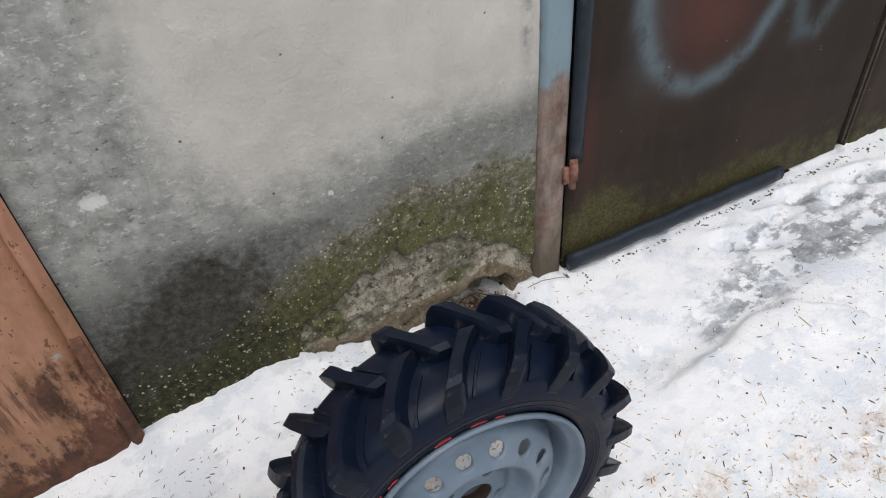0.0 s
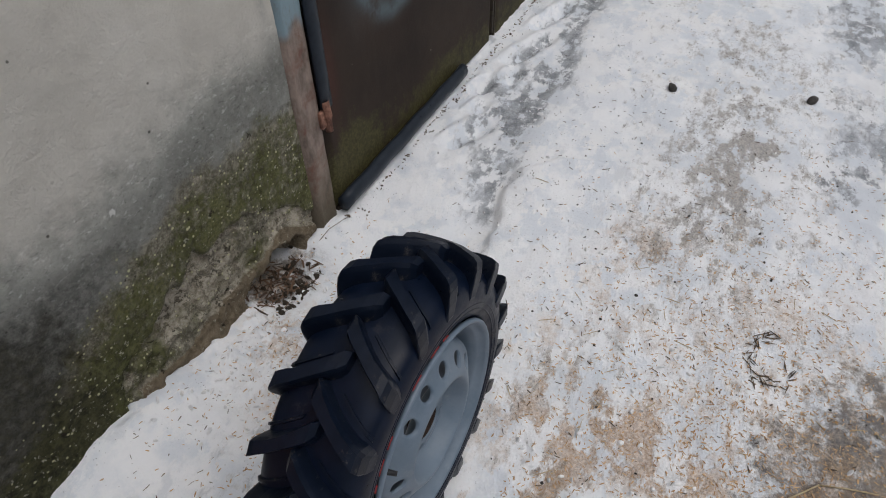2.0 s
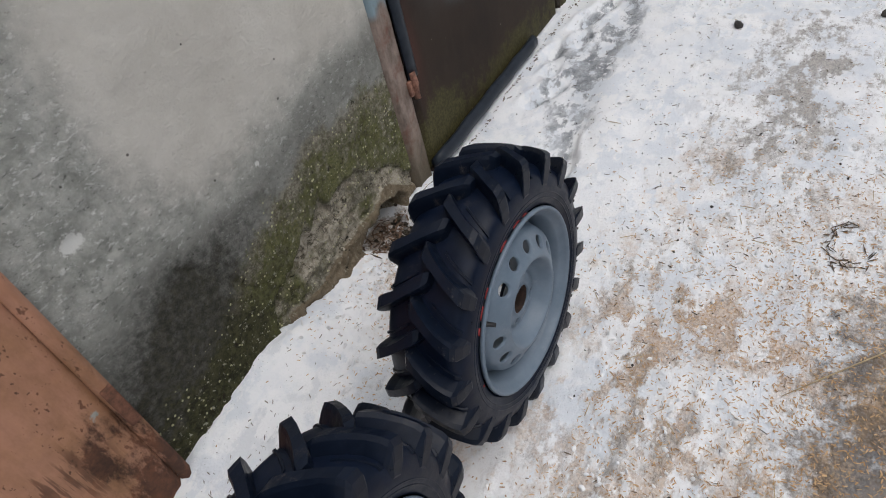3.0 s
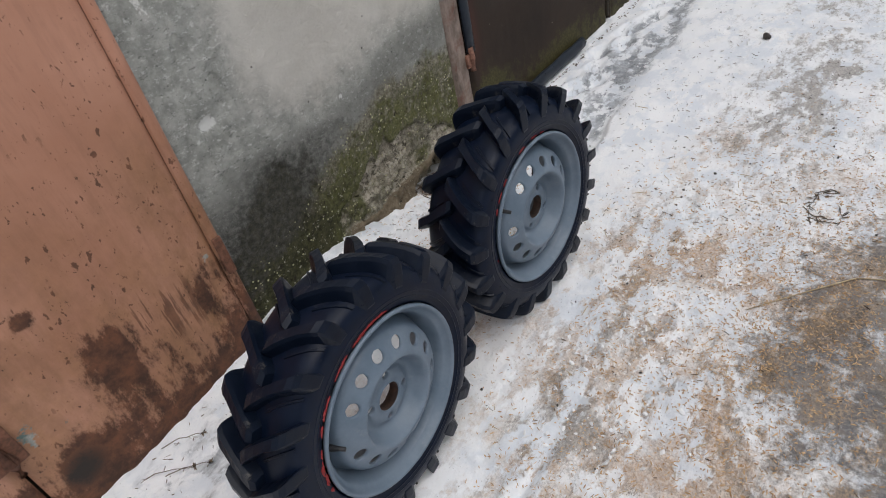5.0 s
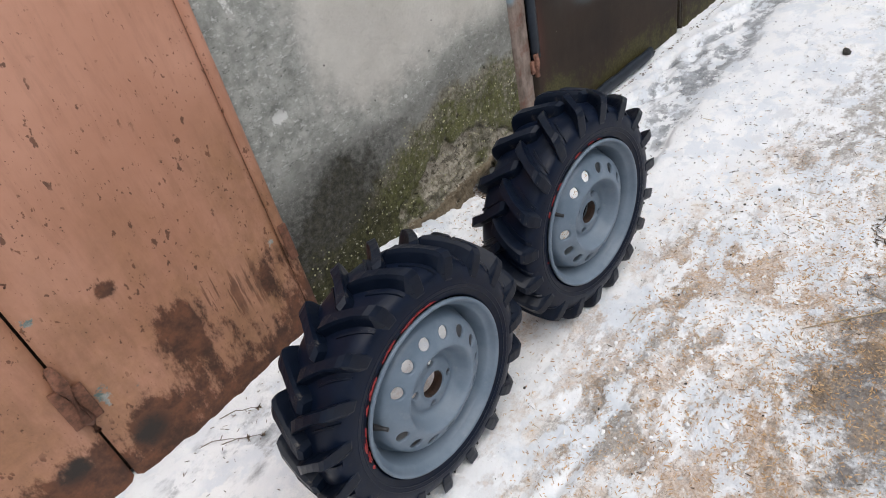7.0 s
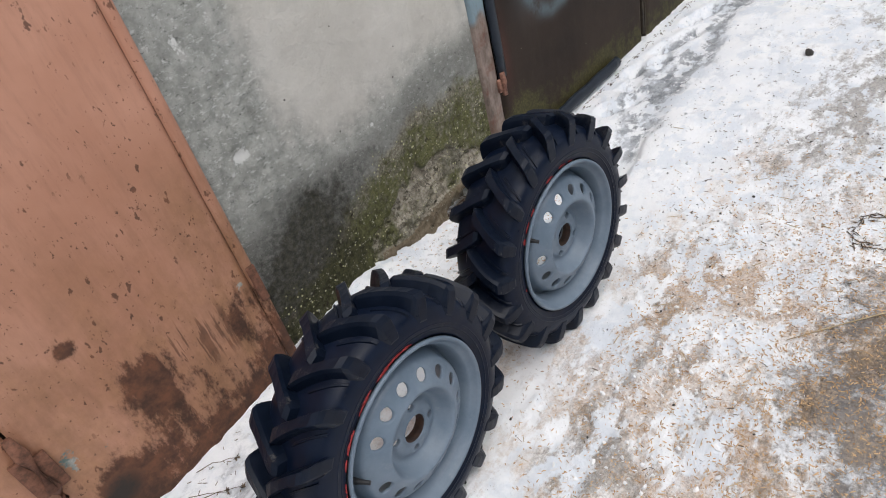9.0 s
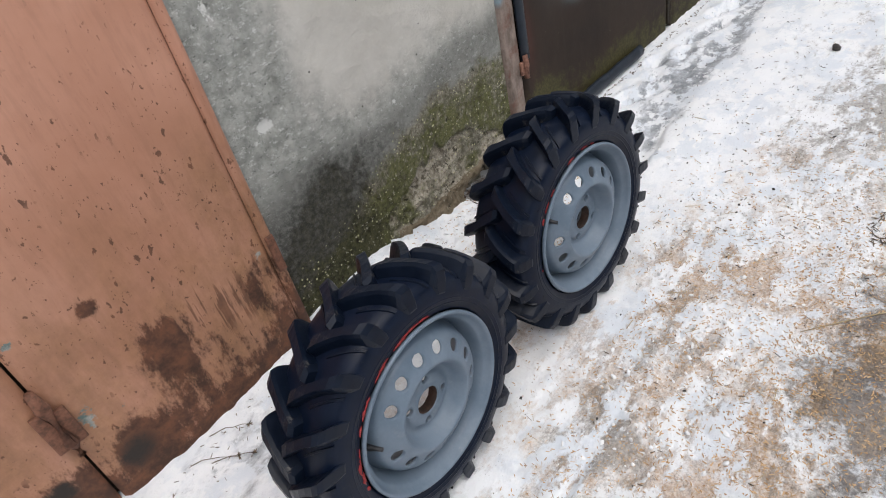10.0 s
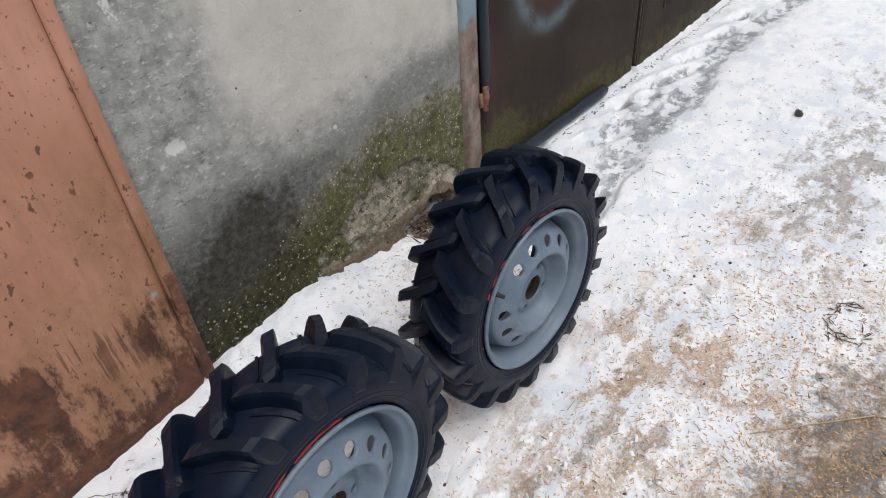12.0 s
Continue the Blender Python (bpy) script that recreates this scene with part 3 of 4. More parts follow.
def build_wall():
    wx = np.arange(-1.128, -0.0919, 0.0065)
    wz = np.concatenate([np.arange(-0.15, 1.30, 0.0065), np.arange(1.34, 2.46, 0.06)])
    X, height = np.meshgrid(wx, wz)
    Z = height - SLOPE * X   # stains and breaks run along the rising ground
    n1, n2, n3 = vnoise(X, Z, 14, 51, 4), vnoise(X, Z, 45, 52, 3), vnoise(X, Z, 6, 53, 3)
    moss_top = np.interp(X, *MOSS_TOP) + 0.025 * n1
    crumb_top = np.interp(X, *CRUMB_TOP) + 0.035 * n1
    mortar_top = np.interp(X, *MORTAR_TOP) + 0.014 * n1
    n4 = vnoise(X, Z, 9, 54, 4, 0.6)
    paint = smooth(X + 0.05 * n3, -1.0, -0.78) * smooth(Z + 0.06 * n3, 0.42, 0.72)
    line = np.interp(X, [-1.2, -0.9, -0.7, -0.3, -0.1], [0.50, 0.50, 0.50, 0.55, 0.60])
    damp = 0.60 * smooth(Z + 0.05 * n3 - line, 0.09, -0.06) * (0.55 + 0.45 * smooth(X, -1.1, -0.8)) + 0.62 * blob(X, Z, -1.0, 0.32, 0.18, 0.14) + 0.95 * smooth(Z, 0.34, 0.10) * smooth(X, -0.70, -0.95) + 0.55 * blob(X, Z, -0.93, 0.27, 0.24, 0.20)
    damp = damp * (0.85 + 0.3 * n4)
    moss = smooth(moss_top + 0.03 * n4 - Z, -0.07, 0.12) * (0.46 + 0.24 * smooth(X, -1.05, -0.75)) + 0.85 * blob(X, Z, -0.96, 0.14, 0.22, 0.10)
    crumb = smooth(crumb_top + 0.02 * n2 - Z, -0.01, 0.012) * np.clip(0.72 + 0.8 * n4, 0, 1) + 0.45 * smooth(moss_top - Z, 0, 0.03) * smooth(n4, 0.15, 0.45)
    mortar = smooth(mortar_top - Z, -0.006, 0.008)
    moss = moss * (1 - 0.75 * np.clip(crumb, 0, 1)) * (1 - 0.8 * mortar)
    white = blob(X, Z, -1.016, 0.653, 0.03, 0.022) + 0.9 * blob(X, Z, -0.603, 0.510, 0.011, 0.011) + 0.7 * blob(X, Z, -1.04, 0.95, 0.02, 0.05) * (n2 > 0) + 0.5 * blob(X, Z, -0.105, 0.17, 0.006, 0.05)
    blue = 0.8 * blob(X, Z, -0.125, 0.74, 0.012, 0.08)
    # relief: spalled plaster, proud mortar, the broken-out hole, pits and cracks
    y = 0.0035 * n3 + 0.0016 * n2 + 0.002 * n1
    y = y - 0.0045 * smooth(n1 * 0.6 + n2 * 0.6, 0.15, 0.45) * smooth(X, -0.80, -0.92)
    spall = smooth(crumb_top + 0.012 * n2 - Z, -0.003, 0.006)
    y = y + spall * (0.013 + 0.013 * n2 + 0.016 * n4)
    y = y - smooth(mortar_top - Z, -0.003, 0.006) * (0.016 + 0.004 * n1)
    y = y - 0.004 * moss * n2
    cave = smooth(0.115 - 0.30 * np.abs(X + 0.27) - 0.012 * n1 - np.abs(Z - 0.0), 0.0, 0.02) * smooth(np.abs(X + 0.285), 0.12, 0.09)
    y = y + 0.10 * cave
    y = y + 0.008 * blob(X, Z, -1.016, 0.653, 0.03, 0.025) + 0.006 * blob(X, Z, -0.95, 0.68, 0.022, 0.02)
    y = y + 0.018 * blob(X, Z, -0.284, 0.193, 0.012, 0.012)
    for crack in ([(-0.90, 0.47), (-0.83, 0.40), (-0.80, 0.33)], [(-0.80, 0.33), (-0.76, 0.27), (-0.69, 0.235), (-0.66, 0.19)],
                  [(-0.46, 0.26), (-0.43, 0.2), (-0.47, 0.13)], [(-1.0, 0.86), (-1.03, 0.76)], [(-0.17, 0.24), (-0.12, 0.3)],
                  [(-0.95, 0.75), (-0.92, 0.66), (-0.93, 0.6)]):
        y = y + 0.005 * np.exp(-((to_line(X, Z, crack) + 0.006 * n1) / 0.005) ** 2)
    mortar = mortar * (1 - cave)
    ob = sheet("wall_north", np.stack([X, y, height], -1), M_CONCRETE,
               {"paint": paint, "moss": np.clip(moss, 0, 1), "damp": np.clip(damp, 0, 1), "crumb": np.clip(crumb, 0, 1),
                "mortar": mortar, "earth": smooth(moss_top + 0.03 * n4 - Z, -0.05, 0.10) * smooth(X, -1.02, -0.75), "white": np.clip(white, 0, 1), "blue": blue})
    return tagged(ob, "crumbling grey plaster garage wall, mossy at its foot", "wall", kind="structure")


wall = build_wall()
bm = bmesh.new()
box(bm, -1.128, -0.092, 0.13, 0.40, -0.3, 2.46)
core = tagged(part("wall_core", bm, M_BRICKS, flat=True), "rough masonry core behind the plaster", "wall", kind="structure")
bm = bmesh.new()
box(bm, -4.2, 4.6, -0.12, 5.6, 2.46, 2.60, 0.01)
tagged(part("roof", bm, M_ROOF, flat=True), "flat felted garage roof", "roof", kind="structure")
bm = bmesh.new()
for x0, x1, y0, y1 in ((-4.2, -2.95, 0.0, 0.3), (-4.2, -3.95, 0.3, 5.4), (2.42, 4.6, 0.03, 0.33), (4.35, 4.6, 0.33, 5.4), (-4.2, 4.6, 5.4, 5.6)):
    box(bm, x0, x1, y0, y1, -0.3, 2.458)
tagged(part("wall_east", bm, M_BRICKS, flat=True), "mossy grey masonry of the garage row", "wall", kind="structure")


# added unseen wall across the yard: cuts low sky light, darkens reflections
bm = bmesh.new()
box(bm, -14, 14, -7.6, -7.3, -0.3, 2.7)
tagged(part("sky_block_wall", bm, M_BRICKS, flat=True), "plain grey wall added out of view to block low sky light", "wall", kind="structure")


# ---- orange garage door ----
def leaf(name, x0, x1, z0, z1, y, material, masks, parent, step=0.012):
    xs, zs = np.linspace(x0, x1, int((x1 - x0) / step) + 2), np.linspace(z0, z1, int((z1 - z0) / step) + 2)
    X, Z = np.meshgrid(xs, zs)
    Y = y + 0.0025 * vnoise(X, Z, 2.5, 61, 2)
    # the sheet's edges fold back
    P = np.stack([X, Y, Z], -1)
    edge = np.minimum.reduce([X - x0, x1 - X, Z - z0, z1 - Z])
    P[..., 1] += np.where(edge < 1e-6, 0.012, 0)
    return sheet(name, P, material, masks(X, Z), parent)


def orange_masks(X, height):
    Z = height - SLOPE * X
    n = vnoise(X, Z, 18, 71, 3)
    streaks = vnoise(X * 3.5, Z * 0.6, 14, 73, 2)
    rust = 1.15 * blob(X, Z, -1.564, 0.532, 0.026, 0.024) + 0.35 * blob(X, Z, -1.63, 0.826, 0.02, 0.012)
    big = 0.92 * blob(X, Z, -1.475, 0.325, 0.075, 0.105) + 0.30 * blob(X, Z, -1.36, 0.28, 0.12, 0.13) * (0.6 + 1.6 * streaks)
    rust = rust + big + 0.8 * blob(X, Z, -1.625, 0.17, 0.06, 0.07) + 0.7 * blob(X, Z, -1.24, 0.30, 0.02, 0.05)
    rust = rust + 0.64 * smooth(Z, 0.28, 0.06) * (1 + 0.6 * n) + 0.42 * smooth(X, -1.29, -1.16) * smooth(Z, 0.72, 0.3) + 0.22 * smooth(Z, 0.62, 0.2)
    rust = rust + 0.5 * smooth(X, -1.735, -1.745) * smooth(Z, 0.36, 0.12)
    chips = 0.75 * blob(X, Z, -1.715, 0.56, 0.02, 0.02) + 0.6 * blob(X, Z, -1.617, 0.281, 0.012, 0.012) + 0.7 * blob(X, Z, -1.69, 0.32, 0.03, 0.05) + 0.8 * blob(X, Z, -1.185, 0.385, 0.014, 0.025)
    soot = 0.85 * blob(X, Z, -1.65, 0.15, 0.06, 0.065) + 0.8 * blob(X, Z, -1.82, 0.19, 0.06, 0.05)
    grime = 0.8 * smooth(Z, 0.95, 0.35) + 0.35 * smooth(X, -1.3, -1.17) * smooth(Z, 0.9, 0.5)
    runs = 1.1 * blob(X, Z, -1.36, 0.33, 0.085, 0.10) + 0.8 * blob(X, Z, -1.235, 0.31, 0.05, 0.09)
    return {"runs": np.clip(runs, 0, 1), "grime": np.clip(grime, 0, 1), "rust": np.clip(rust, 0, 1), "chips": np.clip(chips, 0, 1), "soot": np.clip(soot, 0, 1)}


door = tagged(new("door_1"), "faded orange steel garage door, rusty along the bottom", "door", kind="structure")
leaf("door_leaf", -1.7345, -1.1550, -0.04, 2.2, -0.026, M_ORANGE, orange_masks, door)
leaf("door_leaf", -2.90, -1.7405, -0.06, 2.2, -0.024, M_ORANGE, orange_masks, door)
leaf("edge_strip", -1.1555, -1.126, 0.0, 2.2, -0.0295, M_ORANGE, orange_masks, door, 0.01)
bm = bmesh.new()
box(bm, -2.93, -1.129, 0.02, 0.06, -0.15, 2.24)
part("door_backing", bm, M_DARK, door, flat=True)
bm = bmesh.new()
box(bm, -1.153, -1.129, -0.038, -0.028, 0.275, 0.385, 0.004)
part("hinge", bm, M_RUST, door, "rusted hinge welded to the frame edge")
bm = bmesh.new()
tube(bm, [(-1.737, -0.044, 0.21), (-1.737, -0.044, 0.25), (-1.737, -0.046, 0.36), (-1.737, -0.044, 0.41)], [0.008, 0.016, 0.016, 0.009], 10)
box(bm, -1.77, -1.737, -0.04, -0.028, 0.235, 0.35, 0.003)
box(bm, -1.737, -1.705, -0.04, -0.028, 0.235, 0.335, 0.003)
part("hinge", bm, M_RUST, door, "worn barrel hinge between the leaves")
bm = bmesh.new()
tube(bm, [(-1.735, -0.034, 0.65), (-1.72, -0.05, 0.63), (-1.70, -0.052, 0.615), (-1.705, -0.04, 0.605)], 0.0022, 6)
part("wire_loop", bm, M_RUST, door)


# ---- brown garage door with its steel jamb ----
def brown_masks(X, Z):
    arc1 = to_line(X, Z, [(0.19, 1.0), (0.19, 0.68), (0.24, 0.56), (0.32, 0.49), (0.40, 0.465), (0.49, 0.475), (0.58, 0.53), (0.65, 0.62), (0.70, 0.78), (0.71, 1.0)])
    arc2 = to_line(X, Z, [(0.735, 1.0), (0.735, 0.64), (0.77, 0.53), (0.84, 0.52), (0.90, 0.60), (0.93, 0.75), (0.94, 1.0)])
    wob = 0.012 * vnoise(X, Z, 10, 83, 3)
    spray = np.exp(-((arc1 + wob) / 0.026) ** 2) * 0.95 + np.exp(-((arc2 + wob) / 0.03) ** 2) * 0.55 + 0.25 * blob(X, Z, 0.22, 0.62, 0.07, 0.12)
    moss = 0.75 * blob(X, Z, 0.12, 0.16, 0.12, 0.14) + 0.6 * smooth(Z, 0.28, 0.02) + 0.25 * smooth(Z, 0.5, 0.1) + 0.3 * blob(X, Z, 0.72, 0.12, 0.2, 0.06)
    red = blob(X, Z, 0.42, 0.66, 0.17, 0.14) + 0.6 * blob(X, Z, 0.06, 0.42, 0.03, 0.14)
    return {"spray": np.clip(spray, 0, 1), "moss": np.clip(moss, 0, 1), "red": np.clip(red, 0, 1)}


door2 = tagged(new("door_2"), "dull brown steel garage door with a pale blue spray scrawl", "door", kind="structure")
leaf("door_leaf", 0.004, 1.145, 0.03, 2.2, -0.004, M_BROWN, brown_masks, door2, 0.014)
leaf("door_leaf", 1.175, 2.34, 0.0, 2.2, -0.004, M_BROWN, brown_masks, door2, 0.03)
leaf("wicket", 1.425, 2.12, 0.25, 1.95, -0.014, M_BROWN, brown_masks, door2, 0.03)
# solid dark strips imitate the shade in the gaps between sheets
for x, z0, z1, w in ((1.410, 0.25, 2.0, 0.016), (1.150, 0.07, 2.2, 0.014), (1.172, -0.02, 2.2, 0.010), (2.13, 0.25, 1.95, 0.012)):
    bm = bmesh.new()
    box(bm, x - w / 2, x + w / 2, -0.011, 0.012, z0, z1, 0.002)
    part("gap_shade_strip", bm, M_DARK, door2, "dark strip standing in for the shaded gap between the sheets")
bm = bmesh.new()
box(bm, 0.0, 2.42, 0.03, 0.07, -0.2, 2.24)
part("door_backing", bm, M_DARK, door2, flat=True)
bm = bmesh.new()
box(bm, 2.335, 2.42, -0.012, 0.03, -0.2, 2.25, 0.004)
part("door_post", bm, M_BROWN, door2)
bm = bmesh.new()
box(bm, 0.0, 2.40, -0.006, 0.02, -0.2, 0.032, 0.003)
part("sill", bm, M_BROWN, door2, "rusty steel sill under the door")

xs, zs = np.linspace(-0.096, -0.004, 9), np.linspace(-0.15, 2.25, 240)
JX, JZ = np.meshgrid(xs, zs)
JY = -0.010 + 0.0016 * vnoise(JX, JZ, 20, 91, 3)
JY[:, 0] += 0.03
JY[:, -1] += 0.03
JX = JX + np.where(np.arange(9) == 0, 1, 0) * 0.004 * vnoise(JX, JZ, 14, 92, 3)
jamb = sheet("door_jamb", np.stack([JX, JY, JZ], -1), M_JAMB,
             {"blue": smooth(JZ + 0.04 * vnoise(JX, JZ, 25, 93), 0.57, 0.62), "moss": smooth(JZ, 0.30, 0.02)}, door2)
tagged(jamb, "weathered steel jamb with flaking blue paint")
bm = bmesh.new()
n = 26
tube(bm, [(0.013, -0.014, 0.365 + 1.8 * i / n) for i in range(n + 1)], 0.022, 10)
for v in bm.verts:
    v.co.y = -0.014 + (v.co.y + 0.014) * 0.55
part("sealing_strip", bm, M_STRIP, door2, "black rubber sealing strip down the hinge side")
bm = bmesh.new()
tube(bm, [(0.004, -0.018, 0.385), (0.004, -0.02, 0.345), (0.003, -0.02, 0.30)], [0.011, 0.013, 0.010], 10)
box(bm, -0.022, 0.022, -0.020, -0.006, 0.315, 0.362, 0.004)
part("hinge", bm, M_WELD, door2, "rusty weld and hinge pin")
bm = bmesh.new()
n = 20
tube(bm, [(0.002 + 0.83 * i / n, -0.026, 0.056 + 0.008 * i / n + 0.0025 * math.sin(i * 1.3)) for i in range(n + 1)], 0.027, 10)
for v in bm.verts:
    v.co.y = -0.026 + (v.co.y + 0.026) * 0.7
seal = part("rubber_seal", bm, M_STRIP, door2, "dark rubber strip along the bottom of the door")


# ---- wheels ----
def lathe(bm, prof, seg, close=False):
    """Turn (depth, radius) pairs round the y axis."""
    rings = [[bm.verts.new((r * math.cos(2 * math.pi * k / seg), y, r * math.sin(2 * math.pi * k / seg))) for k in range(seg)] for y, r in prof]
    pairs = list(zip(rings[:-1], rings[1:])) + ([(rings[-1], rings[0])] if close else [])
    for a, b in pairs:
        for k in range(seg):
            bm.faces.new((a[k], a[(k + 1) % seg], b[(k + 1) % seg], b[k]))
    return bm


def holed_ring(bm, r0, r1, n, rc, hole, depth, skip=(), start=0.0, arc=4, side=4, wall_depth=0.006):
    """A ring between two radii, n sectors, each with a round hole whose edge turns back."""
    for s in range(n):
        mid, half = start + 2 * math.pi * s / n, math.pi / n
        rim_pts = [(mid - half + 2 * half * i / arc, r0) for i in range(arc)]
        rim_pts += [(mid + half, r0 + (r1 - r0) * i / side) for i in range(side)]
        rim_pts += [(mid + half - 2 * half * i / arc, r1) for i in range(arc)]
        rim_pts += [(mid - half, r1 - (r1 - r0) * i / side) for i in range(side)]
        at = lambda a, r, back=0.0: bm.verts.new((r * math.cos(a), depth(r) + back, r * math.sin(a)))
        outer = [at(a, r) for a, r in rim_pts]
        k = len(rim_pts)
        if s in skip:
            bm.faces.new(outer)
            continue
        rings = [outer]
        for f, back in ((0.35, 0), (0.75, 0), (1.0, 0), (0.94, wall_depth * 0.4), (0.93, wall_depth)):
            ring = []
            for a, r in rim_pts:
                u, v = (a - mid) * rc, r - rc
                d = math.hypot(u, v)
                cu, cv = hole * u / d, hole * v / d
                w = f if back == 0 else 1.0
                uu, vv = u + (cu - u) * w, v + (cv - v) * w
                if back:
                    uu, vv = cu * f, cv * f
                ring.append(at(mid + uu / rc, rc + vv, back))
            rings.append(ring)
        for p, q in zip(rings[:-1], rings[1:]):
            for i in range(k):
                bm.faces.new((p[i], p[(i + 1) % k], q[(i + 1) % k], q[i]))


TYRE_Y = 0.081


def lug_mesh(side, lead):
    """One tread bar. side: -1 for the face turned to the yard; lead: which way the chevron points."""
    bm = bmesh.new()
    stations = [(0.013, 0.264, 0.286, 0.026), (0.006, 0.264, 0.2935, 0.034), (-0.008, 0.264, 0.295, 0.030), (-0.028, 0.263, 0.2945, 0.026), (-0.047, 0.261, 0.293, 0.026),
                (-0.061, 0.257, 0.291, 0.029), (-0.071, 0.251, 0.287, 0.032), (-0.0755, 0.244, 0.276, 0.032), (-0.0775, 0.237, 0.255, 0.030), (-0.0780, 0.229, 0.2335, 0.024)]
    rows = []
    for v, rb, rt, w in stations:
        s = max(0.0, 0.012 - v)
        off = lead * (-0.070 * (min(s, 0.09) / 0.09) ** 0.85 - max(0, 0.252 - rb) * 0.3)
        row = []
        for du, r, squeeze in ((-0.62, rb - 0.004, 0), (-0.46, rb + (rt - rb) * 0.75, 0), (-0.36, rt, 0), (0.36, rt, 0), (0.46, rb + (rt - rb) * 0.75, 0), (0.62, rb - 0.004, 0)):
            a = math.pi / 2 - (off + du * w) / 0.29
            out = 0.003 if r > rb and v < -0.06 else 0.0
            row.append(bm.verts.new((r * math.cos(a), TYRE_Y - side * (v - out), r * math.sin(a))))
        rows.append(row)
    for a, b in zip(rows[:-1], rows[1:]):
        for k in range(5):
            bm.faces.new((a[k], a[k + 1], b[k + 1], b[k]))
    bm.faces.new(rows[0]), bm.faces.new(rows[-1][::-1])
    # the low moulded rib beside the bar
    rows = []
    for v, rb in ((-0.020, 0.2645), (-0.038, 0.2630), (-0.054, 0.2600), (-0.066, 0.2555), (-0.0735, 0.2485)):
        off = lead * (-0.070 * ((0.012 - v) / 0.09) ** 0.85 + 0.031)
        rows.append([bm.verts.new(((rb + h) * math.cos(math.pi / 2 - (off + du) / 0.27), TYRE_Y - side * (v - (h * 0.5 if v < -0.06 else 0)), (rb + h) * math.sin(math.pi / 2 - (off + du) / 0.27)))
                     for du, h in ((-0.0045, -0.002), (-0.0022, 0.0045), (0.0022, 0.0045), (0.0045, -0.002))])
    for a, b in zip(rows[:-1], rows[1:]):
        for k in range(3):
            bm.faces.new((a[k], a[k + 1], b[k + 1], b[k]))
    bmesh.ops.recalc_face_normals(bm, faces=bm.faces)
    me = bpy.data.meshes.new("lug")
    bm.to_mesh(me)
    bm.free()
    me.materials.append(M_LUG)
    return me


def disc_depth(r):
    """How far the pressed disc lies behind the rim's lip."""
    return float(np.interp(r, [0.028, 0.034, 0.056, 0.062, 0.070, 0.077, 0.083, 0.088, 0.0925, 0.096, 0.102, 0.122, 0.140, 0.147, 0.151, 0.154, 0.158, 0.163], [0.021, 0.024, 0.0245, 0.030, 0.0315, 0.028, 0.018, 0.006, -0.002, -0.0045, -0.003, 0.0075, 0.0165, 0.0205, 0.0265, 0.036, 0.050, 0.058]))


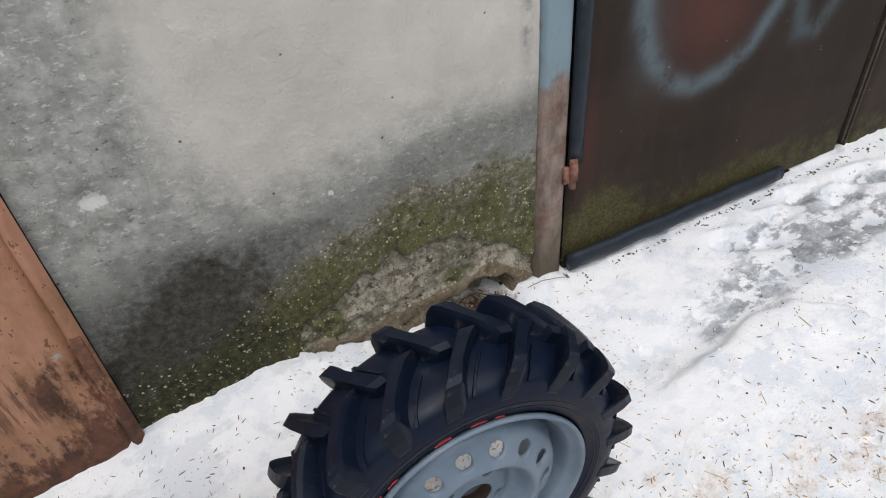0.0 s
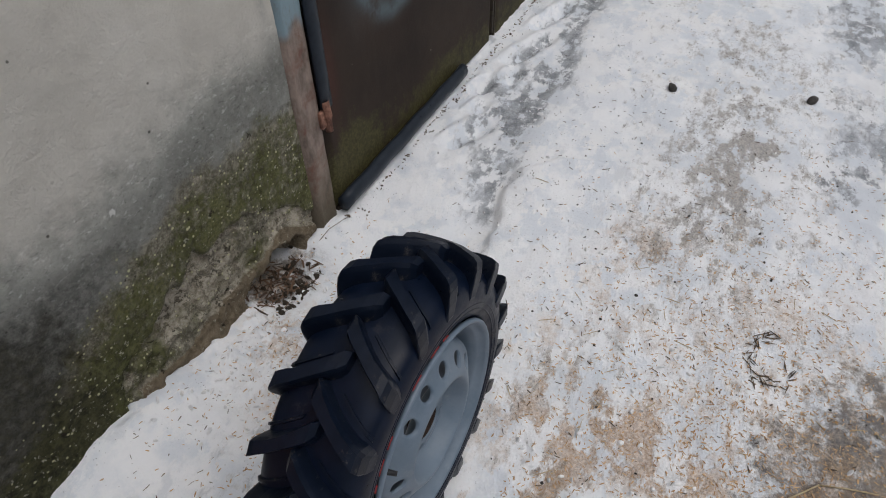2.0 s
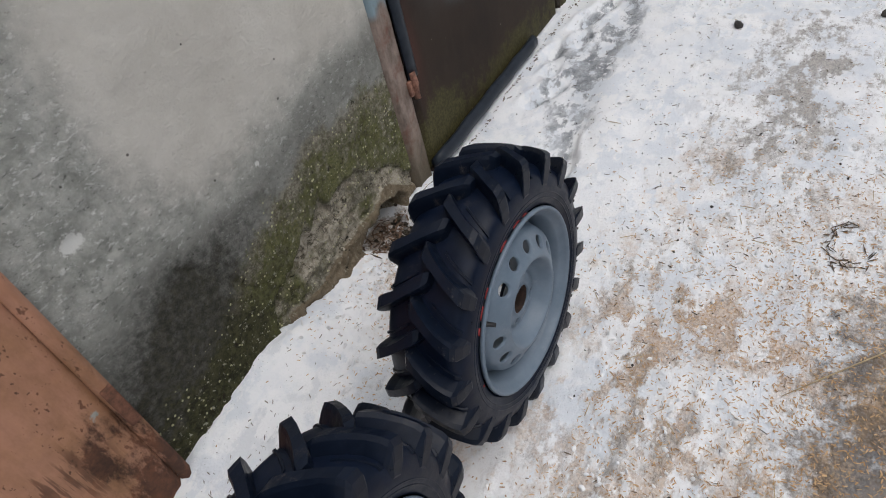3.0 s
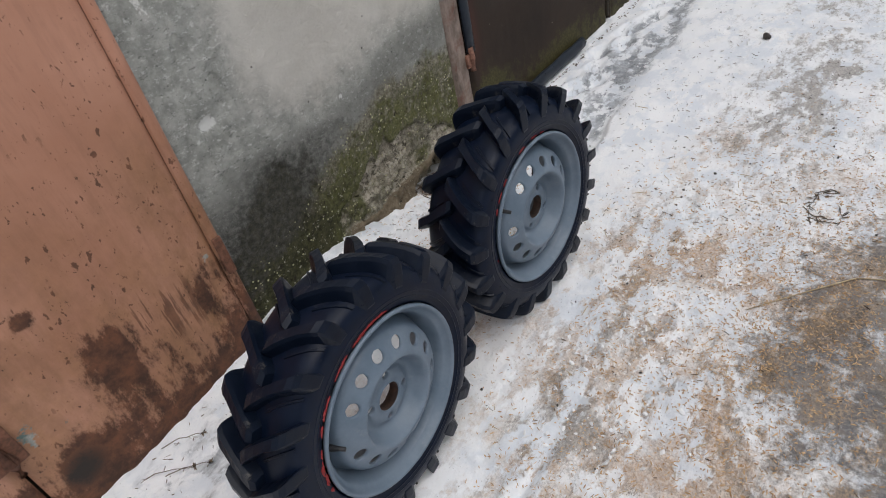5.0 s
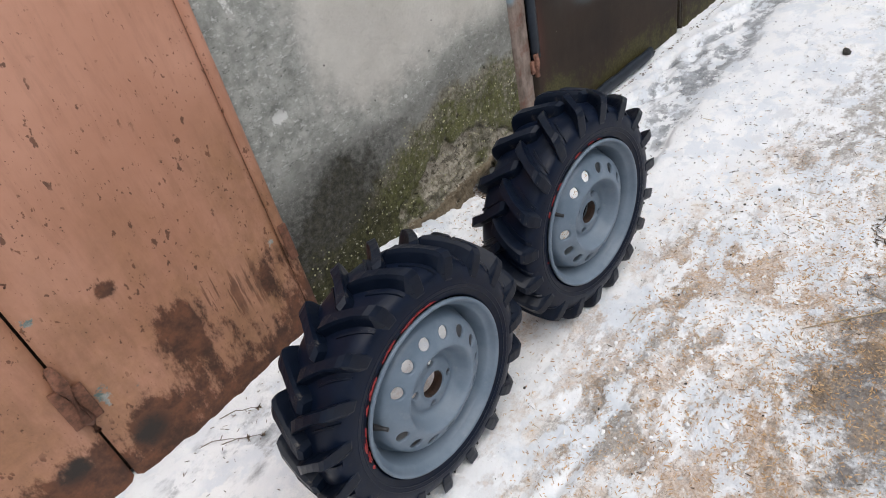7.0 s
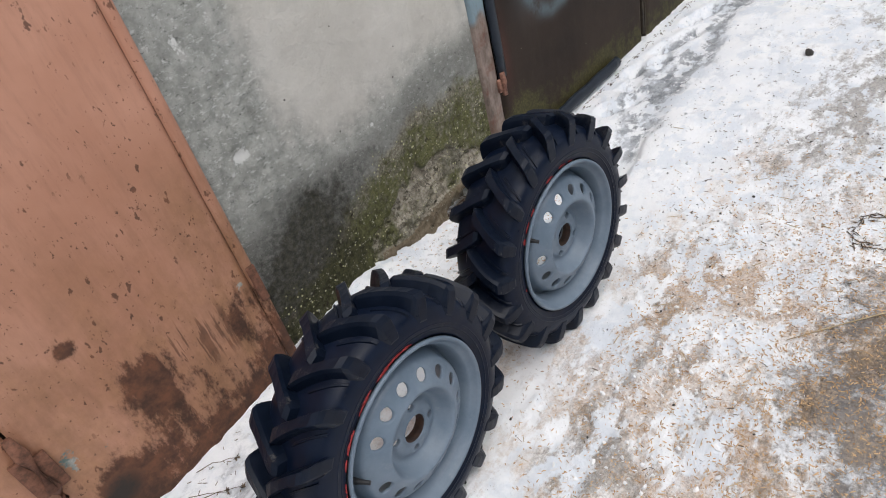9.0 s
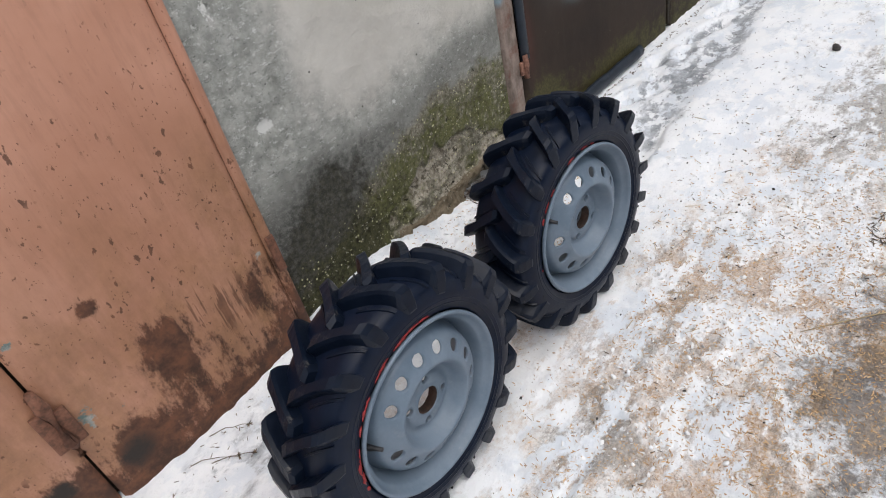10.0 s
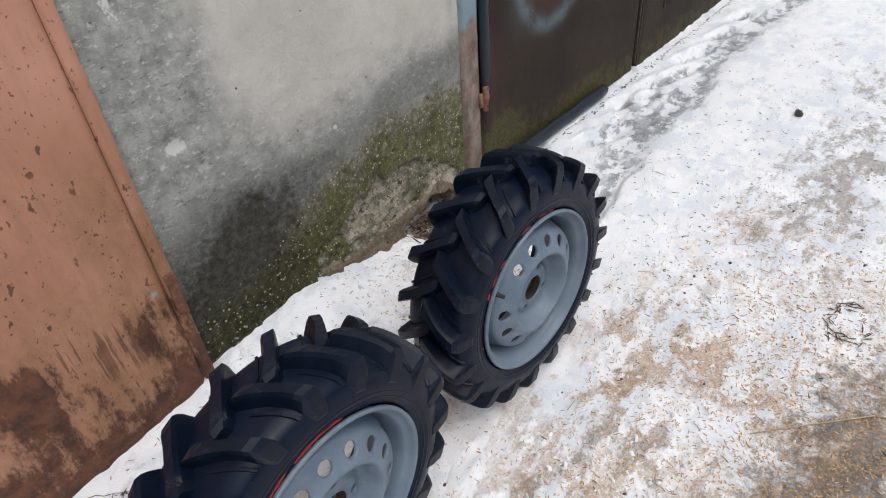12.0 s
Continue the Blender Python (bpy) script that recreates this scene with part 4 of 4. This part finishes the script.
def build_wheel(lead, spin, smear, label):
    wheel = tagged(new("tractor_wheel"), label, "wheel", "pair of wheels")
    # tyre: a closed section
    bm = bmesh.new()
    half = [(0.0, 0.267), (0.027, 0.266), (0.048, 0.2635), (0.062, 0.2592), (0.0705, 0.2535), (0.0755, 0.2460), (0.0785, 0.2360), (0.0805, 0.2240), (0.0800, 0.2140), (0.0785, 0.2060), (0.0762, 0.2015), (0.0752, 0.1950), (0.0735, 0.1912), (0.069, 0.1897), (0.062, 0.1882)]
    prof = [(TYRE_Y - v, r) for v, r in half[::-1]] + [(TYRE_Y + v, r) for v, r in half[1:]]
    lathe(bm, prof, 112, close=True)
    tyre = part("tyre", bm, M_TYRE, wheel, "black ribbed farm tyre")
    for side, shift in ((-1, 0.0), (1, 0.5)):
        me = lug_mesh(-side, lead)
        for k in range(19):
            o = new("lug", me)
            o.parent = tyre
            o.matrix_basis = Matrix.Rotation(2 * math.pi * (k + shift) / 19 + radians(18), 4, "Y")
    # moulded rings on the sidewall
    for r, v in ((0.2160, 0.0786), (0.2065, 0.0772)):
        bm = bmesh.new()
        lathe(bm, [(TYRE_Y - v + 0.002, r - 0.003), (TYRE_Y - v - 0.0022, r - 0.001), (TYRE_Y - v - 0.0022, r + 0.001), (TYRE_Y - v + 0.002, r + 0.003)], 112)
        part("bead_ring", bm, M_TYRE, tyre)
    # rim barrel with a rolled lip
    bm = bmesh.new()
    lathe(bm, [(0.006, 0.1965), (0.001, 0.1962), (-0.0015, 0.1930), (0.0, 0.1895), (0.005, 0.1868), (0.012, 0.1835), (0.016, 0.1785), (0.020, 0.1745), (0.034, 0.1725), (0.042, 0.1690), (0.054, 0.1640),
               (0.075, 0.1625), (0.10, 0.166), (0.12, 0.175), (0.134, 0.180), (0.139, 0.190), (0.141, 0.194), (0.139, 0.1955), (0.134, 0.192), (0.128, 0.184), (0.11, 0.179), (0.07, 0.169), (0.03, 0.179), (0.010, 0.188)], 112, close=True)
    rim = part("rim", bm, M_RIM, wheel, "grey-blue painted steel rim")
    rim.scale = (0.963, 1.0, 0.963)
    bm = bmesh.new()
    holed_ring(bm, 0.102, 0.142, 14, 0.1225, 0.0142, disc_depth, skip=(0,), start=0.0, arc=4, side=4)
    lathe(bm, [(disc_depth(r), r) for r in (0.142, 0.146, 0.150, 0.153, 0.156, 0.160, 0.163, 0.166)], 56)
    lathe(bm, [(disc_depth(r), r) for r in (0.062, 0.066, 0.070, 0.074, 0.078, 0.082, 0.086, 0.089, 0.093, 0.096, 0.099, 0.102)], 56)
    holed_ring(bm, 0.036, 0.062, 4, 0.050, 0.0088, disc_depth, start=0.0, arc=14, side=3, wall_depth=0.008)
    lathe(bm, [(disc_depth(0.036), 0.036), (0.0215, 0.0335), (0.0200, 0.0315), (0.024, 0.030)], 56)
    turn = Matrix.Rotation(math.pi / 14 * 0 - radians(150), 3, "Y") @ Matrix.Rotation(spin, 3, "Y")
    bmesh.ops.remove_doubles(bm, verts=bm.verts, dist=0.0004)
    bmesh.ops.rotate(bm, verts=bm.verts, cent=(0, 0, 0), matrix=turn)
    part("disc", bm, M_RIM, rim, "pressed steel disc with round vent holes")
    bm = bmesh.new()
    lathe(bm, [(0.0242, 0.0302), (0.030, 0.0298), (0.046, 0.0298), (0.046, 0.033)], 40)
    part("hub_bore", bm, M_BORE, rim, "rusty centre bore")
    bm = bmesh.new()
    tube(bm, [(0.168, 0.036, 0), (0.163, 0.022, 0), (0.157, 0.010, 0), (0.152, -0.001, 0)], [0.0068, 0.0066, 0.0046, 0.0042], 10)
    bmesh.ops.rotate(bm, verts=bm.verts, cent=(0, 0, 0), matrix=turn)
    part("valve", bm, M_VALVE, rim, "black rubber valve")
    # broken dabs of red paint where the tyre meets the rim
    rng = random.Random(5 + lead)
    for k in range(smear):
        bm = bmesh.new()
        a0 = radians(rng.uniform(75, 185)) if k else radians(100)
        span, w = radians(rng.uniform(1.5, 9)), rng.uniform(0.0012, 0.0034)
        r = rng.uniform(0.1928, 0.1975)
        row = []
        for i in range(7):
            a = a0 + span * i / 6
            taper = w * (0.25 + math.sin(math.pi * i / 6)) * rng.uniform(0.6, 1.2)
            rr = r + rng.uniform(-0.0006, 0.0006)
            row.append([bm.verts.new((q * math.cos(a), TYRE_Y - (0.0754 + (q - 0.1950) * 0.15 + up), q * math.sin(a))) for q, up in ((rr - taper, 0.0), (rr, 0.0022), (rr + taper, 0.0))])
        for p, q in zip(row[:-1], row[1:]):
            bm.faces.new((p[0], p[1], q[1], q[0])), bm.faces.new((p[1], p[2], q[2], q[1]))
        part("red_mark", bm, M_RED, tyre)
    return wheel


wheel_b = build_wheel(1, 0.0, 9, "black lugged tractor tyre on grey-blue car rim, standing on snow")
wheel_b.matrix_basis = pose(-0.6276, -0.6404, 0.2775, -1.0, 0, -2.4)
wheel_f = build_wheel(-1, radians(-17), 26, "black lugged tractor tyre with red-marked bead on grey-blue rim")
wheel_f.matrix_basis = pose(-1.2416, -0.6608, 0.2510, -1.1, 0, 2.2)


# ---- loose things on the ground ----
def scatter(name, count, place, size, material, label, category, seed, tall=0.25):
    """Many small slivers lying about, joined into one mesh."""
    rng = random.Random(seed)
    verts, faces, spots = [], [], []
    while len(spots) < count:
        x, y = place(rng)
        if not (-0.73 < y < -0.50 and (abs(x + 0.62) < 0.16 or abs(x + 1.25) < 0.16)):
            spots.append((x, y))
    heights = ground_height(*np.array(spots).T)
    for (x, y), z in zip(spots, heights.tolist()):
        L, w = size(rng)
        a, tip = rng.uniform(0, math.pi), rng.uniform(-0.25, 0.25)
        ux, uy, vx, vy = math.cos(a) * L, math.sin(a) * L, -math.sin(a) * w, math.cos(a) * w
        t, b, n0 = w * tall, rng.uniform(-0.5, 0.5) * w, len(verts)
        for h in (-t * 0.3, t):
            for p, q in ((-1, -0.6), (0, -1), (1, -0.5), (1, 0.5), (0, 1), (-1, 0.6)):
                bend = b if p == 0 else 0
                verts.append((x + p * ux / 2 + q * vx / 2 + bend * uy * 20, y + p * uy / 2 + q * vy / 2 - bend * ux * 20, z + h + 0.0012 + p * tip * L * 0.3))
        faces += [tuple(n0 + i for i in range(5, -1, -1)), tuple(n0 + 6 + i for i in range(6))]
        faces += [(n0 + i, n0 + (i + 1) % 6, n0 + 6 + (i + 1) % 6, n0 + 6 + i) for i in range(6)]
    me = bpy.data.meshes.new(name)
    me.from_pydata(verts, [], faces)
    me.materials.append(material)
    return tagged(new(name, me), label, category, kind="stuff")


def by_wheels(rng):
    k = rng.random()
    if k < 0.55:
        return rng.gauss(-0.45, 0.5), rng.gauss(-1.22, 0.17)
    if k < 0.85:
        return rng.gauss(-0.65, 0.45), rng.gauss(-0.88, 0.16)
    return rng.gauss(-0.45, 0.2), rng.gauss(-0.28, 0.12)


scatter("sawdust", 9500, by_wheels, lambda r: (r.uniform(0.003, 0.011), r.uniform(0.001, 0.003)), M_CHIP, "tan wood shavings strewn over the snow", "sawdust", 11)
scatter("twig_litter", 1000, lambda r: (r.gauss(0.25, 0.75), min(-0.05, r.gauss(-0.88, 0.34))), lambda r: (0.003 + 0.014 * r.random() ** 2, r.uniform(0.0008, 0.0022)), M_TWIG, "dark needles and twig bits on the snow", "litter", 12, 0.6)
scatter("door_litter", 200, lambda r: (r.uniform(0.0, 2.3), -0.045 - abs(r.gauss(0, 0.012))), lambda r: (r.uniform(0.003, 0.012), r.uniform(0.002, 0.005)), M_TWIG, "dark rust flakes and dead leaves along the door sill", "litter", 18, 0.4)
scatter("yard_litter", 190, lambda r: (r.uniform(-1.75, -0.35), -0.05 - abs(r.gauss(0, 0.12))), lambda r: (r.uniform(0.003, 0.016), r.uniform(0.0008, 0.002)), M_TWIG, "dark bits of twig on the snow along the wall", "litter", 19, 0.6)
scatter("wood_splinter", 60, lambda r: (r.gauss(-0.5, 0.5), r.gauss(-1.0, 0.25)), lambda r: (r.uniform(0.02, 0.05), r.uniform(0.001, 0.0022)), M_STRAW, "pale wood splinters lying on the snow", "splinters", 13, 0.5)


def crumbs(name, count, place, lo, hi, material, label, category, seed):
    rng = random.Random(seed)
    verts, faces = [], []
    base = bmesh.new()
    bmesh.ops.create_icosphere(base, subdivisions=1, radius=1)
    bv = [v.co.copy() for v in base.verts]
    bf = [[v.index for v in f.verts] for f in base.faces]
    base.free()
    spots = [place(rng) for _ in range(count)]
    heights = ground_height(*np.array(spots).T)
    for (x, y), ground_z in zip(spots, heights.tolist()):
        s = lo + (hi - lo) * rng.random() ** 2.5
        q = Euler((rng.uniform(0, 6), rng.uniform(0, 6), rng.uniform(0, 6))).to_matrix()
        sx, sy, sz = s * rng.uniform(0.7, 1.4), s * rng.uniform(0.6, 1.1), s * rng.uniform(0.3, 0.6)
        z, n0 = ground_z + sz * 0.35, len(verts)
        for v in bv:
            p = q @ Vector((v.x * sx, v.y * sy, v.z * sz)) * rng.uniform(0.75, 1.15)
            verts.append((x + p.x, y + p.y, z + p.z))
        faces += [tuple(n0 + i for i in f) for f in bf]
    me = bpy.data.meshes.new(name)
    me.from_pydata(verts, [], faces)
    me.materials.append(material)
    return tagged(new(name, me), label, category, kind="stuff")


def clump_place(rng):
    k = rng.random()
    if k < 0.3:
        return rng.gauss(-0.5, 0.14), -abs(rng.gauss(0.13, 0.09)) - 0.03
    if k < 0.75:
        return rng.gauss(-0.75, 0.4), rng.gauss(-0.90, 0.1)
    return rng.gauss(0.5, 0.7), rng.gauss(-0.5, 0.3) - 0.1


crumbs("snow_lumps", 1100, clump_place, 0.002, 0.009, M_CLUMP, "loose lumps of snow beside the wheels", "snow", 14)
crumbs("dirt_crumbs", 420, lambda r: (r.gauss(0.3, 0.7), min(-0.06, r.gauss(-0.8, 0.35))), 0.0015, 0.005, M_STONE, "small dark crumbs of earth on the snow", "dirt", 15)
crumbs("rotten_soil", 120, lambda r: (r.gauss(-0.27, 0.05), r.uniform(-0.08, 0.04)), 0.003, 0.012, M_DARK, "dark rotten soil in the gap under the wall", "soil", 16)
scatter("dead_leaves", 150, lambda r: (r.gauss(-0.28, 0.05), r.gauss(0.0, 0.035)), lambda r: (r.uniform(0.015, 0.05), r.uniform(0.002, 0.007)), M_LEAF, "dead leaves and grass in the gap under the wall", "leaves", 17, 0.12)


def stone(x, y, s, seed):
    bm = bmesh.new()
    bmesh.ops.create_icosphere(bm, subdivisions=2, radius=s)
    rng = random.Random(seed)
    for v in bm.verts:
        v.co = Vector((v.co.x * 1.2, v.co.y * 0.8, v.co.z * 0.7)) * (1 + 0.35 * noise.noise(v.co * (1.2 / s) + Vector((seed, 0, 0))))
    ob = part("clinker_lump", bm, M_STONE, flat=True)
    ob.matrix_basis = pose(x, y, on_ground(x, y) + s * 0.4, 0, 0, rng.uniform(0, 180))
    return tagged(ob, "small black lump of clinker lying on the snow", "stone", "clinker lumps")


stone(1.062, -0.747, 0.019, 1)
stone(1.168, -1.202, 0.021, 2)


def stem(name, pts, radii, material, label, category):
    bm = bmesh.new()
    tube(bm, pts, radii, 6)
    return tagged(part(name, bm, material), label, category)


stem("straw_stalk", [(x, y, on_ground(x, y) + 0.004) for x, y in ((-0.48, -1.098), (-0.41, -1.170), (-0.34, -1.240), (-0.282, -1.295))], [0.001, 0.0016, 0.0018, 0.0016], M_STRAW, "long dry straw stalk lying on the ground", "straw")
stem("straw_stalk", [(x, y, on_ground(x, y) + 0.004) for x, y in ((-0.282, -1.296), (-0.268, -1.345), (-0.255, -1.40))], [0.0016, 0.0018, 0.0014], M_STRAW, "short bent end of a dry straw stalk", "straw")
ring = bmesh.new()
rng = random.Random(30)
for j in range(46):
    a, r = radians(rng.uniform(-10, 260)), 0.062 + rng.gauss(0, 0.009)
    x, y = -0.01 + 1.15 * r * math.cos(a), -1.185 + 0.8 * r * math.sin(a)
    d, n = a + math.pi / 2 + rng.gauss(0, 0.6), rng.uniform(0.006, 0.018)
    pts = [(x + n * k * math.cos(d), y + n * k * math.sin(d), on_ground(x, y) + 0.0025 + 0.002 * rng.random()) for k in (-1, 0, 1)]
    tube(ring, pts, [0.0006, rng.uniform(0.0008, 0.002), 0.0005], 5)
tagged(part("grass_wisp", ring, M_TWIG), "curled wisp of frozen dead grass", "grass")


def weed(x, y, tip, seed):
    rng = random.Random(seed)
    z = on_ground(x, y)
    plant = tagged(new("dry_weed"), "thin dry weed stem with a withered head", "weed")
    bm = bmesh.new()
    p0, p1 = Vector((x, y, z - 0.005)), Vector(tip)
    pts = [p0.lerp(p1, i / 6) + Vector((rng.uniform(-0.003, 0.003), rng.uniform(-0.003, 0.003), 0.012 * math.sin(math.pi * i / 6))) for i in range(7)]
    tube(bm, pts, [0.0013, 0.0012, 0.0011, 0.001, 0.0009, 0.0008, 0.0007], 5)
    part("stem", bm, M_TWIG, plant)
    bm = bmesh.new()
    for i in range(9):
        d = Vector((rng.uniform(-1, 1), rng.uniform(-1, 1), rng.uniform(-0.6, 1))).normalized() * rng.uniform(0.006, 0.014)
        tube(bm, [p1, p1 + d * 0.5, p1 + d], [0.0008, 0.0016, 0.0005], 5)
    part("seed_head", bm, M_TWIG, plant)


weed(-1.52, -0.035, (-1.435, -0.125, on_ground(-1.435, -0.125) + 0.03), 1)
weed(-1.60, -0.06, (-1.50, -0.15, on_ground(-1.50, -0.15) + 0.008), 2)
weed(-1.56, -0.10, (-1.47, -0.17, on_ground(-1.47, -0.17) + 0.006), 3)
weed(-0.16, -0.02, (-0.02, -0.05, on_ground(-0.02, -0.05) + 0.01), 4)
